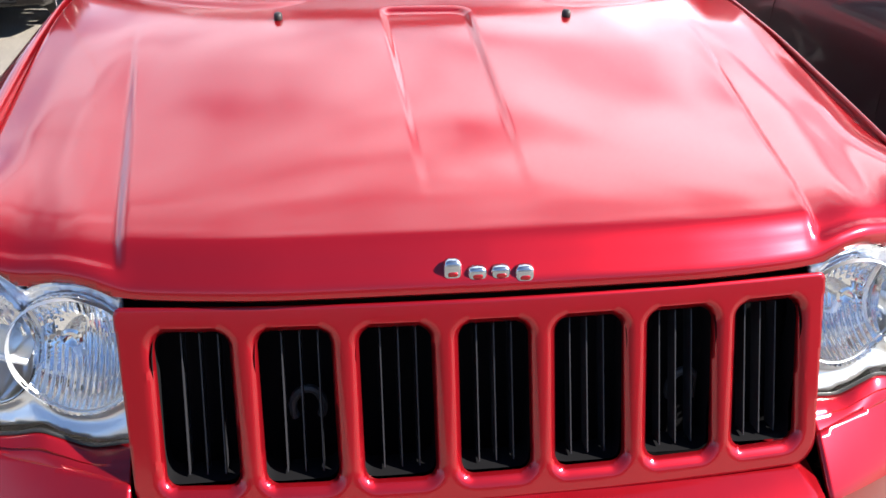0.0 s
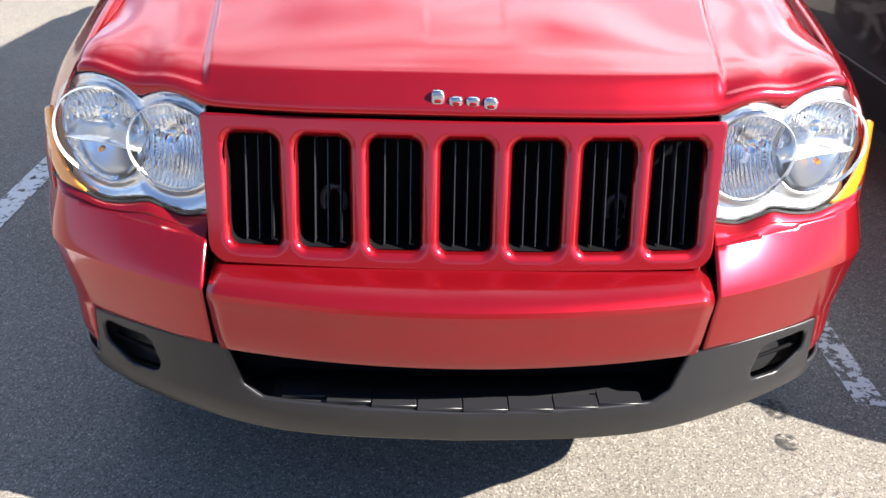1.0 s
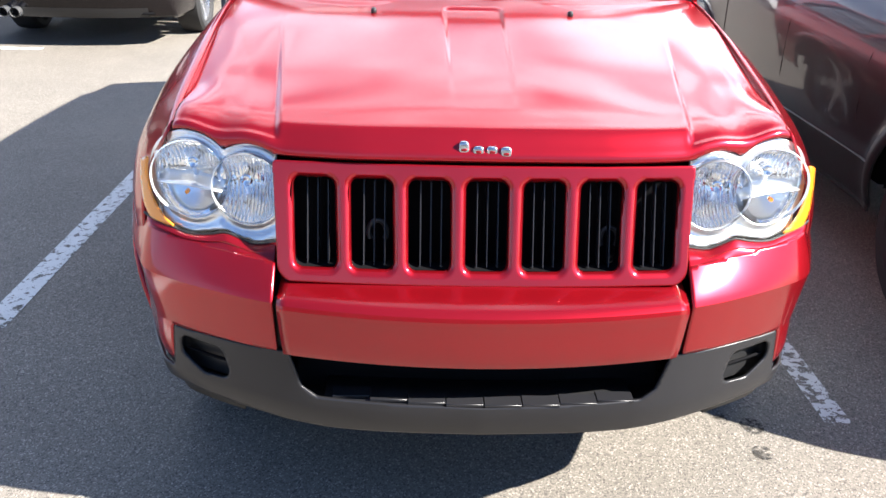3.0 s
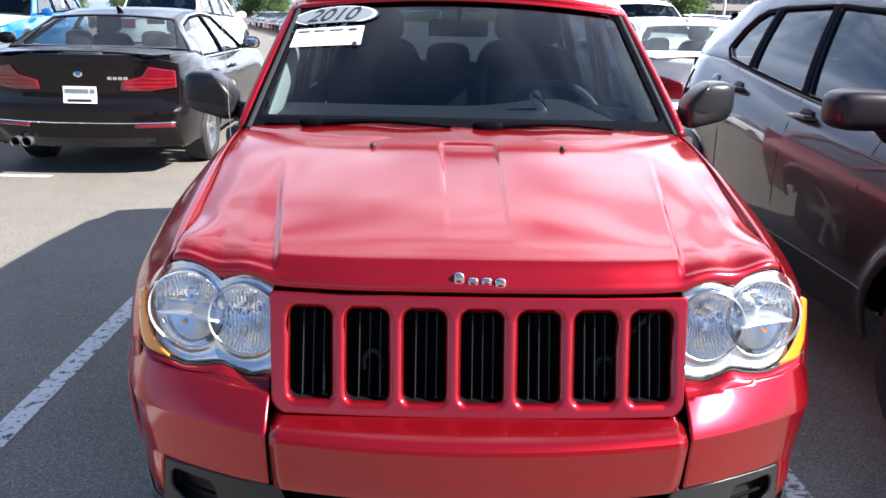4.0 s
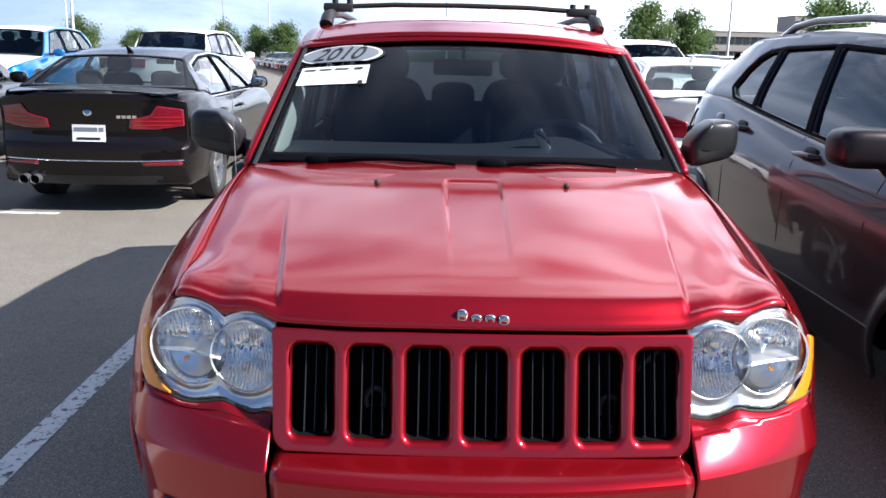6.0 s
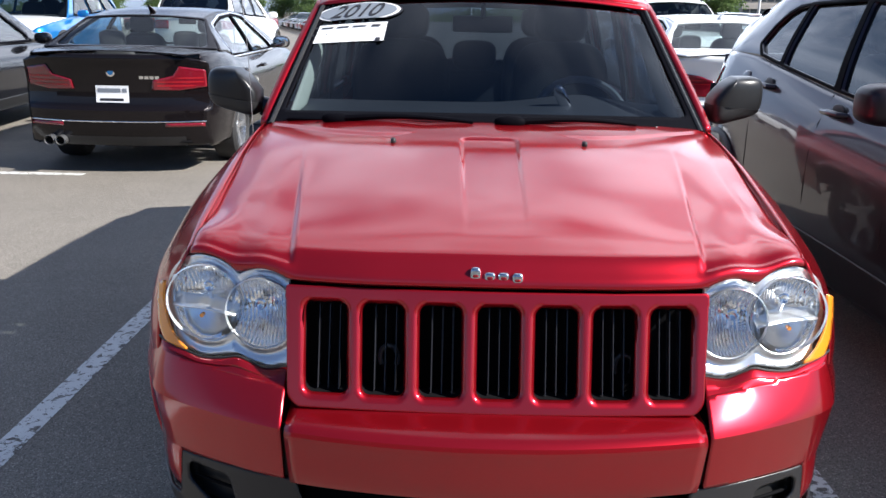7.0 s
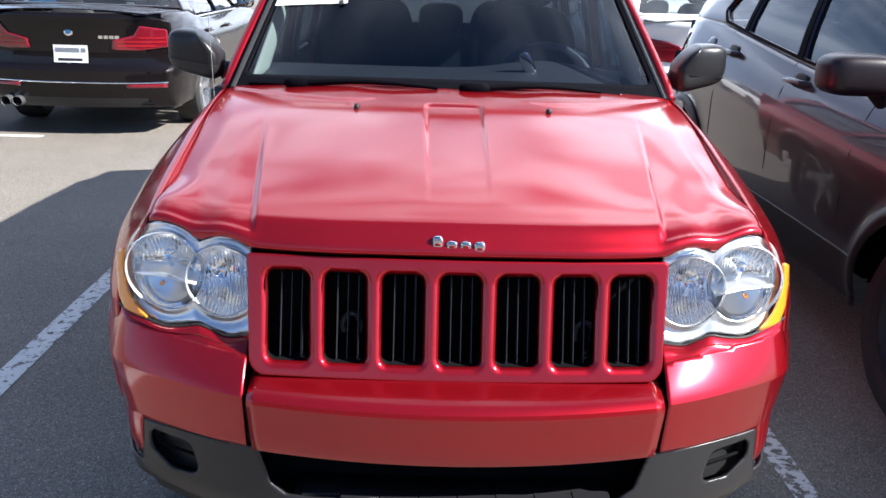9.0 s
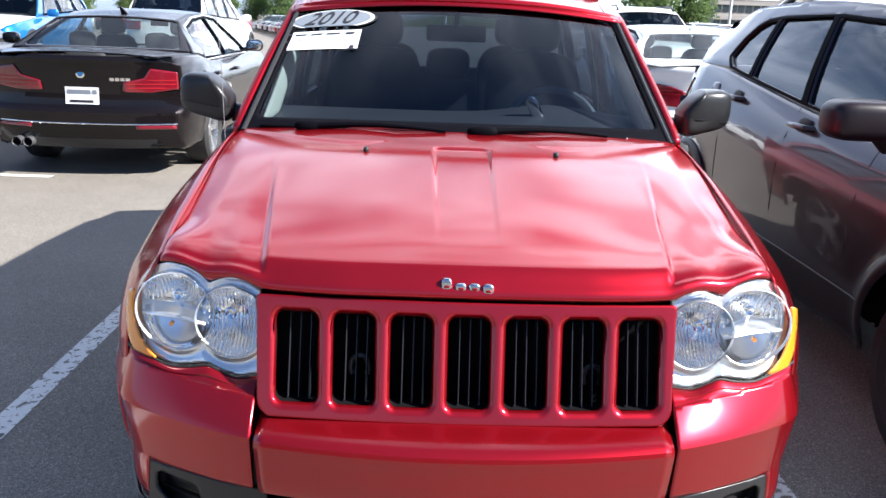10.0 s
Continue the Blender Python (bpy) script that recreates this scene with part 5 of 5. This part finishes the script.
# ---- saloon cars seen from behind ----
def saloon(root, mat, lamp_style, scale=1.0):
    s = dict(
        L=4.90, z0=0.26, res=0.04, r=0.335, tw=0.24, axles=(0.86, 3.83), arch=0.37, paint=mat,
        half=[(0, 0.55), (0.15, 0.76), (0.5, 0.88), (0.9, 0.915), (2.4, 0.915), (3.8, 0.925), (4.3, 0.905), (4.55, 0.872), (4.68, 0.835), (4.76, 0.79), (4.90, 0.70)],
        belt=[(0, 0.70), (0.3, 0.80), (1.0, 0.93), (1.5, 0.98), (2.5, 0.985), (3.5, 1.01), (4.2, 1.10), (4.4, 1.11), (4.82, 1.10), (4.9, 1.08)],
        tuck=0.075, flare=0.008, crown=0.03, decks=[("bonnet", 0.02, 1.55), ("boot_lid", 4.05, 4.83)],
        roof=dict(line=[(2.25, 1.40), (2.7, 1.455), (3.2, 1.46), (3.75, 1.40)], screen=((1.5, 0.985), (2.25, 1.38)), rear=((3.75, 1.385), (4.26, 1.12)), half=0.60, crown=0.035),
        windows=[[(1.92, 1.02), (2.42, 1.345), (2.86, 1.385), (2.86, 1.025)], [(2.93, 1.028), (2.93, 1.385), (3.35, 1.37), (3.66, 1.30), (3.83, 1.17), (3.82, 1.06)]],
        dlo=[(1.90, 1.01), (2.42, 1.355), (2.88, 1.395), (3.35, 1.38), (3.68, 1.305), (3.85, 1.17), (3.84, 1.05)], bright=True, skin=0.010, rear_frame=True, side_glass=PALE, rear_glass=PALE, screen_glass=PALE, rbow=0.12, tail_half=0.81, tail=([(0.26, 0.07), (0.34, 0.035), (0.52, 0.0), (0.60, 0.0), (0.64, 0.045), (0.80, 0.07), (0.98, 0.05), (1.07, 0.03), (1.10, 0.045)], 0.16),
    )
    car_shell(root, s)
    tm = rear_fascia(root, s)
    off = lambda d: (lambda x, z: np.asarray(tm(x, z)) + (0, d, 0))
    part("tail_panel", sheet(-0.838, 0.838, 0.285, 1.102, (0.02, 0.02), tm, lambda x, z: np.maximum(z - 1.102 + 0.07 * (np.abs(x) / 0.838) ** 5, np.abs(x) - pchip(s["half"])(tm(x, z)[..., 1]) - 0.002)), mat, root, solid=0.008)
    # shade of the plate recess, laid on as a flat black sheet
    rec = lambda x, z: sd_poly(np.abs(x), z, [(0.0, 0.845), (0.36, 0.845), (0.40, 0.80), (0.30, 0.66), (0.0, 0.655)], 0.01)
    part("plate_recess", sheet(-0.45, 0.45, 0.6, 0.9, (0.03, 0.02), off(0.003), rec), BLACKP, root)
    part("bumper_shadow_gap", sheet(-0.79, 0.79, 0.634, 0.646, (0.06, 0.012), off(0.004)), BLACK, root)
    part("rear_skirt", sheet(-0.62, 0.62, 0.283, 0.37, (0.06, 0.03), off(0.006)), BLACK, root)
    lamp = [(0.355, 0.795), (0.37, 0.87), (0.54, 0.91), (0.60, 0.995), (0.795, 0.965), (0.80, 0.82), (0.58, 0.79)] if lamp_style == 0 else [(0.34, 0.70), (0.36, 0.85), (0.52, 0.90), (0.80, 0.94), (0.80, 0.72)]
    plate = new("number_plate")
    plate.parent = root
    part("plate_sheet", sheet(-0.148, 0.148, 0.675, 0.825, (0.08, 0.05), off(0.010)), PAPER, plate)
    for x0, x1, z0, z1 in ((-0.13, -0.09, 0.765, 0.80), (-0.075, 0.13, 0.765, 0.80), (-0.10, 0.11, 0.69, 0.712)):
        part("printed_bar", sheet(x0, x1, z0, z1, (0.05, 0.03), off(0.013)), GREYINK if z0 > 0.7 else INK, plate)
    part("badge", spin([(0, 0.041), (0.004, 0.041), (0.006, 0.036), (0.007, 0.001)], 28, "y", (0, float(tm(np.array(0.0), np.array(0.945))[1]) - 0.002, 0.945)), CHROME, root)
    part("badge_core", spin([(0.0075, 0.026), (0.008, 0.001)], 20, "y", (0, float(tm(np.array(0.0), np.array(0.945))[1]) - 0.002, 0.945)), BLUE, root)
    for k in range(4):
        part("model_badge_bar", sheet(-0.42 + 0.045 * k, -0.385 + 0.045 * k, 0.885, 0.912, (0.04, 0.03), off(0.006)), CHROME, root)
    for sgn in (1, -1):
        fx = lambda d: (lambda x, z: np.asarray(off(d)(x, z)) * (sgn, 1, 1))
        holder = new("tail_lamp")
        holder.parent = root
        part("lamp_red", sheet(0.28, 0.81, 0.56, 1.02, (0.02, 0.015), fx(0.012), lambda x, z: sd_poly(x, z, lamp, 0.006)), LAMPRED, holder, "red tail lamp lens", solid=0.008)
        for zz in (0.82, 0.855, 0.89):
            part("light_bar", sheet(0.40, 0.79, zz, zz + 0.012, (0.05, 0.012), fx(0.020), lambda x, z: sd_poly(x, z, lamp, -0.012)), principled("lamp_bar", (0.33, 0.012, 0.018), 0.2) if "lamp_bar" not in MATS else MATS["lamp_bar"], holder)
        part("rear_reflector", sheet(0.46, 0.79, 0.462, 0.495, (0.04, 0.018), fx(0.006)), LAMPRED, root, solid=0.004)
        part("chrome_strip", sheet(0.0, 0.80, 0.503, 0.514, (0.04, 0.012), fx(0.006)), CHROME, root, solid=0.004)
        for px in (0.49, 0.59) if sgn > 0 else ():
            part("exhaust_pipe", spin([(0.06, 0.038), (0.075, 0.042), (0.06, 0.045), (-0.10, 0.045)], 24, "y", (px, 4.84, 0.33)), ALLOY, root)
            part("exhaust_core", spin([(0.0, 0.001), (0.0, 0.037)], 16, "y", (px, 4.86, 0.33)), VOID, root)
        mir = new("door_mirror")
        mir.parent = root
        part("mirror_housing", rounded_lump(sgn * 0.98, 1.98, 1.07, 0.10, 0.06, 0.07, 2.8, 12), mat, mir)
        part("mirror_foot", rod([(sgn * 0.86, 2.0, 1.02), (sgn * 0.93, 1.98, 1.04)], 0.025, 8), BLACK, mir)
        part("mirror_glass", rounded_lump(sgn * 0.98, 2.035, 1.07, 0.085, 0.008, 0.056, 2.8, 8), CHROME, mir)
        for hy, hz in ((2.72, 0.86), (3.62, 0.88)):
            door_handle(root, sgn * (float(s["side_x"](hy, hz)) + 0.002), hy, hz, mat, sgn)
    part("roof_aerial", (lambda g: ([(p[0], p[1], p[2]) for p in g[0]], g[1]))(rod([(0, 3.55, 1.43), (0, 3.62, 1.47), (0, 3.68, 1.50)], [0.035, 0.022, 0.005], 8)), mat, root)
    part("parcel_shelf", sheet(-0.6, 0.6, 3.6, 4.3, 0.2, lambda x, y: np.stack([x, y, 0 * x + 1.02], -1)), DASH, root)
    part("dashboard", rounded_lump(0, 1.85, 0.93, 0.66, 0.28, 0.08, 4), DASH, root)
    part("rear_view_mirror", block(-0.1, 0.1, 2.38, 2.40, 1.27, 1.33, 0.01), BLACK, root)
    part("cabin_floor", block(-0.7, 0.7, 1.5, 4.2, 0.36, 0.40), DASH, root)
    for sx in (-0.37, 0.37):
        seat(root, sx, 2.45, 0.56)
        seat(root, sx, 3.35, 0.45)
    return s


dark_saloon = empty("saloon_car", park(-3.335, 6.28, 4.9, (0.86, 3.83), True, (1.053, 0.98, 1.04)), "dark grey saloon car seen from behind, red tail lamps", "car")
saloon(dark_saloon, GRAPHITE, 0)
sedan = empty("saloon_car", park(2.97, 7.4, 4.9, (0.86, 3.83), True, (1.0, 1.0, 1.05)), "white saloon car parked behind the crossover", "car")
saloon(sedan, WHITE, 1)


# ---- cars behind ----
def wagon(root, mat, glass=TINTED, tall=1.68, screen=GLASS, deck=None, rails=True, wide=0.60):
    k = tall / 1.68
    s = dict(
        L=4.65, z0=0.30, res=0.07, r=0.35, tw=0.22, axles=(0.88, 3.65), arch=0.40, paint=mat,
        half=[(0, 0.55), (0.15, 0.76), (0.5, 0.88), (0.9, 0.91), (3.7, 0.91), (4.3, 0.88), (4.65, 0.78)],
        belt=[(0, 0.72 * k), (0.2, 0.90 * k), (1.0, 1.02 * k), (1.4, 1.05 * k), (2.5, 1.09 * k), (4.65, 1.14 * k)],
        tuck=0.09, flare=0.015, crown=0.04, decks=[("bonnet", 0.02, 1.4)], clad=BLACK,
        roof=dict(line=[(2.0, 1.57 * k), (2.5, 1.65 * k), (3.2, 1.66 * k), (4.25, 1.58 * k)], screen=((1.35, 1.05 * k), (2.0, 1.54 * k)), rear=((4.25, 1.545 * k), (4.60, 1.13 * k)), half=wide, crown=0.04),
        windows=[[(1.75, 1.11 * k), (2.2, 1.5 * k), (2.65, 1.56 * k), (2.65, 1.13 * k)], [(2.73, 1.135 * k), (2.73, 1.565 * k), (3.45, 1.55 * k), (3.55, 1.16 * k)], [(3.62, 1.17 * k), (3.52, 1.545 * k), (4.1, 1.5 * k), (4.3, 1.2 * k)]],
        dlo=[(1.72, 1.095 * k), (2.2, 1.515 * k), (2.65, 1.575 * k), (3.5, 1.565 * k), (4.12, 1.515 * k), (4.33, 1.19 * k), (3.6, 1.15 * k)], deck_paint=deck or mat, skin=0.012, side_glass=glass, rear_glass=glass, screen_glass=screen, tail_half=0.82, tail=([(0.30, 0.1), (0.5, 0.0), (0.7, 0.0), (1.14 * k, 0.05)], 0.12),
    )
    car_shell(root, s)
    tm = rear_fascia(root, s)
    part("tail_panel", sheet(-0.79, 0.79, 0.30, 1.14 * k, (0.1, 0.08), tm), mat, root, solid=0.01)
    part("front_panel", sheet(-0.56, 0.56, 0.28, 0.75 * k, (0.08, 0.08), lambda x, z: np.stack([x, -0.02 + 0.1 * (x / 0.56) ** 2, z], -1)), mat, root, solid=0.01)
    for sgn in (1, -1):
        hl = sheet(0.42, 0.74, 0.66 * k, 0.80 * k, (0.05, 0.03), lambda x, z: np.stack([sgn * x, 0.0 + 0.35 * ((x - 0.35) / 0.4) ** 2 + 0.1 * (z - 0.66), z], -1))
        part("headlamp", hl, BEZEL, root, solid=0.01)
        tl = sheet(0.48, 0.80, 0.85 * k, 1.02 * k, (0.05, 0.04), lambda x, z: np.asarray(tm(x, z)) * (sgn, 1, 1) + (0, 0.012, 0))
        part("tail_lamp", tl, LAMPRED, root, "red tail lamp", solid=0.008)
        mir = part("door_mirror", rounded_lump(sgn * 1.0, 1.75, 1.13 * k, 0.11, 0.07, 0.075, 2.8, 10), mat, root)
        if rails:
            part("roof_rail", rod([(sgn * 0.55, 2.2, 1.60 * k), (sgn * 0.55, 2.4, 1.68 * k), (sgn * 0.54, 3.8, 1.66 * k), (sgn * 0.54, 4.0, 1.60 * k)], 0.018, 8), BLACK, root)
    part("dashboard", rounded_lump(0, 1.7, 1.0 * k, 0.66, 0.26, 0.1, 4, 8), DASH, root)
    for sx in (-0.37, 0.37):
        seat(root, sx, 2.3, 0.66)
        seat(root, sx, 3.2, 0.70)
    return s


white_suv = empty("estate_car", park(-5.42, 15.6, 4.65, (0.88, 3.65)), "white estate car parked behind the dark saloon", "car")
wagon(white_suv, WHITE, tall=1.66, rails=False, wide=0.66)
hatch = empty("electric_hatchback", park(-8.62, 14.2, 4.65, (0.88, 3.65), False, (1, 0.86, 1)), "blue and white electric hatchback facing the lane", "car")
wagon(hatch, BLUE, glass=PALE, tall=1.62, deck=WHITE, rails=False, wide=0.64)
coupe = empty("small_black_car", park(-6.47, 6.62, 4.65, (0.88, 3.65)), "black car mostly hidden beside the dark saloon", "car")
wagon(coupe, BLACKP, tall=1.60, rails=False)
pale = empty("estate_car", park(4.1, 13.5, 4.65, (0.88, 3.65), False), "white estate car with dark roof rails, further off", "car")
wagon(pale, WHITE, tall=1.76)


# ---- rows of far cars ----
def far_car(mat, label):
    root = empty("parked_car", pose(0, 0, 0), label, "car", "far rows of parked cars")
    half = pchip([(0, 0.6), (0.3, 0.84), (0.9, 0.9), (3.7, 0.9), (4.3, 0.85), (4.6, 0.66)])
    top = pchip([(0, 0.66), (0.25, 0.84), (1.2, 0.96), (3.6, 1.02), (4.3, 1.02), (4.6, 0.92)])
    shell = sheet(-1, 1, 0, 4.6, (0.125, 0.23), lambda u, y: np.stack([half(y) * np.sign(u) * np.minimum(1, np.abs(u) * 1.6), y, 0.28 + (top(y) - 0.28) * np.minimum(1, (1 - np.abs(u)) * 2.6) ** 0.8], -1))
    part("body", shell, mat, root)
    part("nose_panel", ([(-0.6, 0, 0.28), (0.6, 0, 0.28), (0.6, 0, 0.6), (-0.6, 0, 0.6)], [(0, 1, 2, 3)]), mat, root)
    cab = pchip([(1.3, 0.96), (2.0, 1.42), (2.6, 1.48), (3.3, 1.45), (4.1, 1.02)])
    part("cabin_glass", sheet(-1, 1, 1.3, 4.1, (0.2, 0.2), lambda u, y: np.stack([u * (0.82 - 0.22 * np.clip((cab(y) - 1) / 0.45, 0, 1) * np.abs(u) ** 0 * (np.abs(u) < 0.95)), y, np.where(np.abs(u) > 0.95, 0.95, cab(y) - 0.02)], -1)), OFFGLASS, root)
    part("roof", sheet(-1, 1, 1.95, 3.4, (0.5, 0.2), lambda u, y: np.stack([u * 0.58, y, cab(y) + 0.006 - 0.02 * u * u], -1)), mat, root)
    for sgn in (1, -1):
        part("headlamp", block(sgn * 0.6 - 0.14, sgn * 0.6 + 0.14, -0.01, 0.12, 0.58, 0.70, 0.02, 1), BEZEL, root)
        for yy in (0.85, 3.6):
            part("tyre", spin([(-0.1, 0.2), (-0.11, 0.33), (0.11, 0.33), (0.11, 0.001)], 16, "x", (sgn * 0.78, yy, 0.33)), RUBBER, root)
    return root


REDP2 = paint("dull_red_paint", (0.25, 0.015, 0.015), 0.3, 0.4)
kinds = [far_car(m, l) for m, l in ((WHITE, "white parked car in a far row"), (SILVER, "silver parked car in a far row"), (BLACKP, "black parked car in a far row"), (GRAPHITE, "dark grey parked car in a far row"), (REDP2, "dull red parked car in a far row"))]
rng = random.Random(7)
spots = [(-8.7 - 0.71 * k, 50 + 2.65 * k) for k in range(17)] + [(-36 + 2.7 * k, 76) for k in range(11)]
spots += [(7.0 + 2.75 * k, 33 + 0.1 * k) for k in range(9)] + [(8 + 2.75 * k, 46) for k in range(11)]
for n_spot, (px, py) in enumerate(spots):
    kind = kinds[n_spot] if n_spot < 5 else rng.choice([kinds[0], kinds[0], kinds[0], kinds[0], kinds[1], kinds[1], kinds[3], kinds[4]])
    m = pose(px, py, float(ground_z(px, py)), 0, 0, (-75 if n_spot < 17 else rng.choice((0, 180))) + rng.uniform(-2, 2))
    if n_spot < 5:
        kind.matrix_basis = m
    else:
        copy_thing(kind, m)


# ---- trees, lamp poles, buildings and hills ----
def tree(x, y, h, seed, spread=0.37, leaves=8500):
    r = random.Random(seed)
    z = float(ground_z(x, y))
    root = empty("tree", pose(x, y, z), "green leafy young tree at the edge of the lot", "tree", "trees round the lot")
    geos = [rod([(0, 0, -0.1), (0.05, 0.02, h * 0.3), (-0.05, 0.05, h * 0.6), (0, 0, h * 0.9)], [h * 0.022, h * 0.018, h * 0.012, h * 0.004], 8)]
    tips = []
    for k in range(34):
        a, up, far = r.uniform(0, math.tau), r.uniform(-0.85, 1.0), r.uniform(0.55, 1.0)
        ring = math.sqrt(1 - up * up * 0.96) * (1 - 0.28 * up)
        tip = (math.cos(a) * h * spread * ring * far, math.sin(a) * h * spread * ring * far, h * (0.57 + 0.36 * up * far))
        hz = max(h * 0.2, tip[2] - h * r.uniform(0.12, 0.3))
        mid = (tip[0] * 0.5, tip[1] * 0.5, hz + (tip[2] - hz) * 0.4)
        geos.append(rod([(0, 0, hz), mid, tip], [h * 0.008, h * 0.005, h * 0.002], 5))
        tips += [tip, tip, mid, tuple((p + q) / 2 for p, q in zip(tip, mid))]
    part("trunk", join(*geos), BARK, root)
    verts, faces = [], []
    for _ in range(leaves):
        c = r.choice(tips)
        g = h * 0.066
        p = Vector((c[0] + r.gauss(0, g), c[1] + r.gauss(0, g), max(h * 0.16, c[2] + r.gauss(0, g * 0.8))))
        e = Euler((r.uniform(-1.2, 1.2), r.uniform(-1.2, 1.2), r.uniform(0, 6.3))).to_matrix()
        w = h * r.uniform(0.011, 0.024)
        k = len(verts)
        verts += [tuple(p + e @ Vector(q)) for q in ((-w, 0, 0), (0, -w * 0.6, 0.1 * w), (w * 1.2, 0, 0), (0, w * 0.6, 0.1 * w))]
        faces.append((k, k + 1, k + 2, k + 3))
    part("crown", (verts, faces), LEAF, root, smooth=0)
    return root


for k, (tx, ty_, th) in enumerate(((14.4, 58, 4.6), (17.7, 60, 4.4), (-17.4, 97, 4.6), (-20.6, 99, 4.2), (-41.6, 100, 5.2), (27.6, 58, 5.4), (-23.8, 95, 4.4), (-38.5, 110, 4.2))):
    tree(tx, ty_, th * 1.14, k + 3)
hedge_v, hedge_f = [], []
rr = random.Random(5)
for _ in range(16000):
    hx = rr.uniform(-150, 40)
    hy = 170 + rr.gauss(0, 5)
    hz = abs(rr.gauss(0, 1)) * (0.9 + 0.55 * math.sin(hx * 0.21) + 0.4 * math.sin(hx * 0.057 + 1))
    w = rr.uniform(0.15, 0.36)
    k = len(hedge_v)
    zz = float(ground_z(hx, hy)) + max(0.1, hz)
    hedge_v += [(hx - w, hy, zz), (hx, hy - w * 0.4, zz - w * 0.7), (hx + w, hy, zz), (hx, hy + 0.4 * w, zz + w * 0.7)]
    hedge_f.append((k, k + 1, k + 2, k + 3))
tagged(part("far_trees", (hedge_v, hedge_f), LEAF, smooth=0), "belt of dark green trees on the horizon", "trees", kind="stuff")


def lamp_pole(x, y, h):
    z = float(ground_z(x, y))
    root = empty("lamp_pole", pose(x, y, z), "tall pale lot lamp pole", "lamp pole", "lot lamp poles")
    part("pole", rod([(0, 0, 0.7), (0, 0, h)], [0.09, 0.065], 10), POLE, root)
    part("footing", rod([(0, 0, 0), (0, 0, 0.75)], 0.3, 14), CONCRETE, root)
    for sgn in (-1, 1):
        part("arm", rod([(0, 0, h - 0.2), (sgn * 0.9, 0, h - 0.05)], 0.04, 8), POLE, root)
        part("lamp_head", block(sgn * 0.9 - 0.05, sgn * 0.9 + sgn * 0.0 + 0.6 * (sgn > 0) + 0.05, -0.18, 0.18, h - 0.12, h, 0.03), POLE, root)
    return root


for lx, ly, lh in ((-22.4, 52, 9), (-38, 88, 9), (20.2, 58, 9.5), (0.9, 75, 10), (-19.5, 100, 8.5), (-49, 80, 9)):
    lamp_pole(lx, ly, lh)


def office(x0, x1, y, h, bays, floors, label):
    z = float(ground_z((x0 + x1) / 2, y))
    root = empty("office_building", pose(0, y, z), label, "building")
    fh = h / floors
    part("wall", block(x0, x1, 0.3, 14, 0, h), CONCRETE, root)
    for f in range(floors):
        part("floor_band", block(x0 - 0.2, x1 + 0.2, -0.1, 0.5, (f + 0.68) * fh, (f + 1) * fh, 0.03, 1), CONCRETE, root)
        for b in range(bays):
            w = (x1 - x0) / bays
            part("window", block(x0 + b * w + 0.25, x0 + (b + 1) * w - 0.25, 0.16, 0.295, (f + 0.18) * fh, (f + 0.66) * fh), OFFGLASS, root)
    part("roof", block(x0 - 0.3, x1 + 0.3, -0.2, 14.3, h, h + 0.35, 0.05, 1), CONCRETE, root)
    return root


office(84, 110, 260, 8.6, 11, 2, "low grey office building with dark window bands")
office(109.6, 116, 262, 13.5, 3, 3, "taller brown grey office block with dark windows")


def hills():
    xs = np.linspace(-1500, 300, 90)
    verts, faces = [], []
    for i, x in enumerate(xs):
        h = 44 + 30 * noise.noise((x * 0.0035, 1.3, 0)) + 16 * noise.noise((x * 0.014, 4.1, 0))
        h *= float(step01(300, -250, x))
        for q in (0, 0.4, 0.75, 1.0):
            verts.append((x, 2200 + 500 * q + 40 * noise.noise((x * 0.01, q * 3, 0)), -8 + h * q ** 0.8))
    for i in range(len(xs) - 1):
        for j in range(3):
            faces.append((4 * i + j, 4 * i + 4 + j, 4 * i + 5 + j, 4 * i + 1 + j))
    return verts, faces


# the haze of distance is painted in as a blue grey base colour
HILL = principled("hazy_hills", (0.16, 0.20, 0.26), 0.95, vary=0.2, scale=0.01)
tagged(part("hills", hills(), HILL), "low hills far behind the lot, blue grey haze put into their colour", "hills", kind="structure")
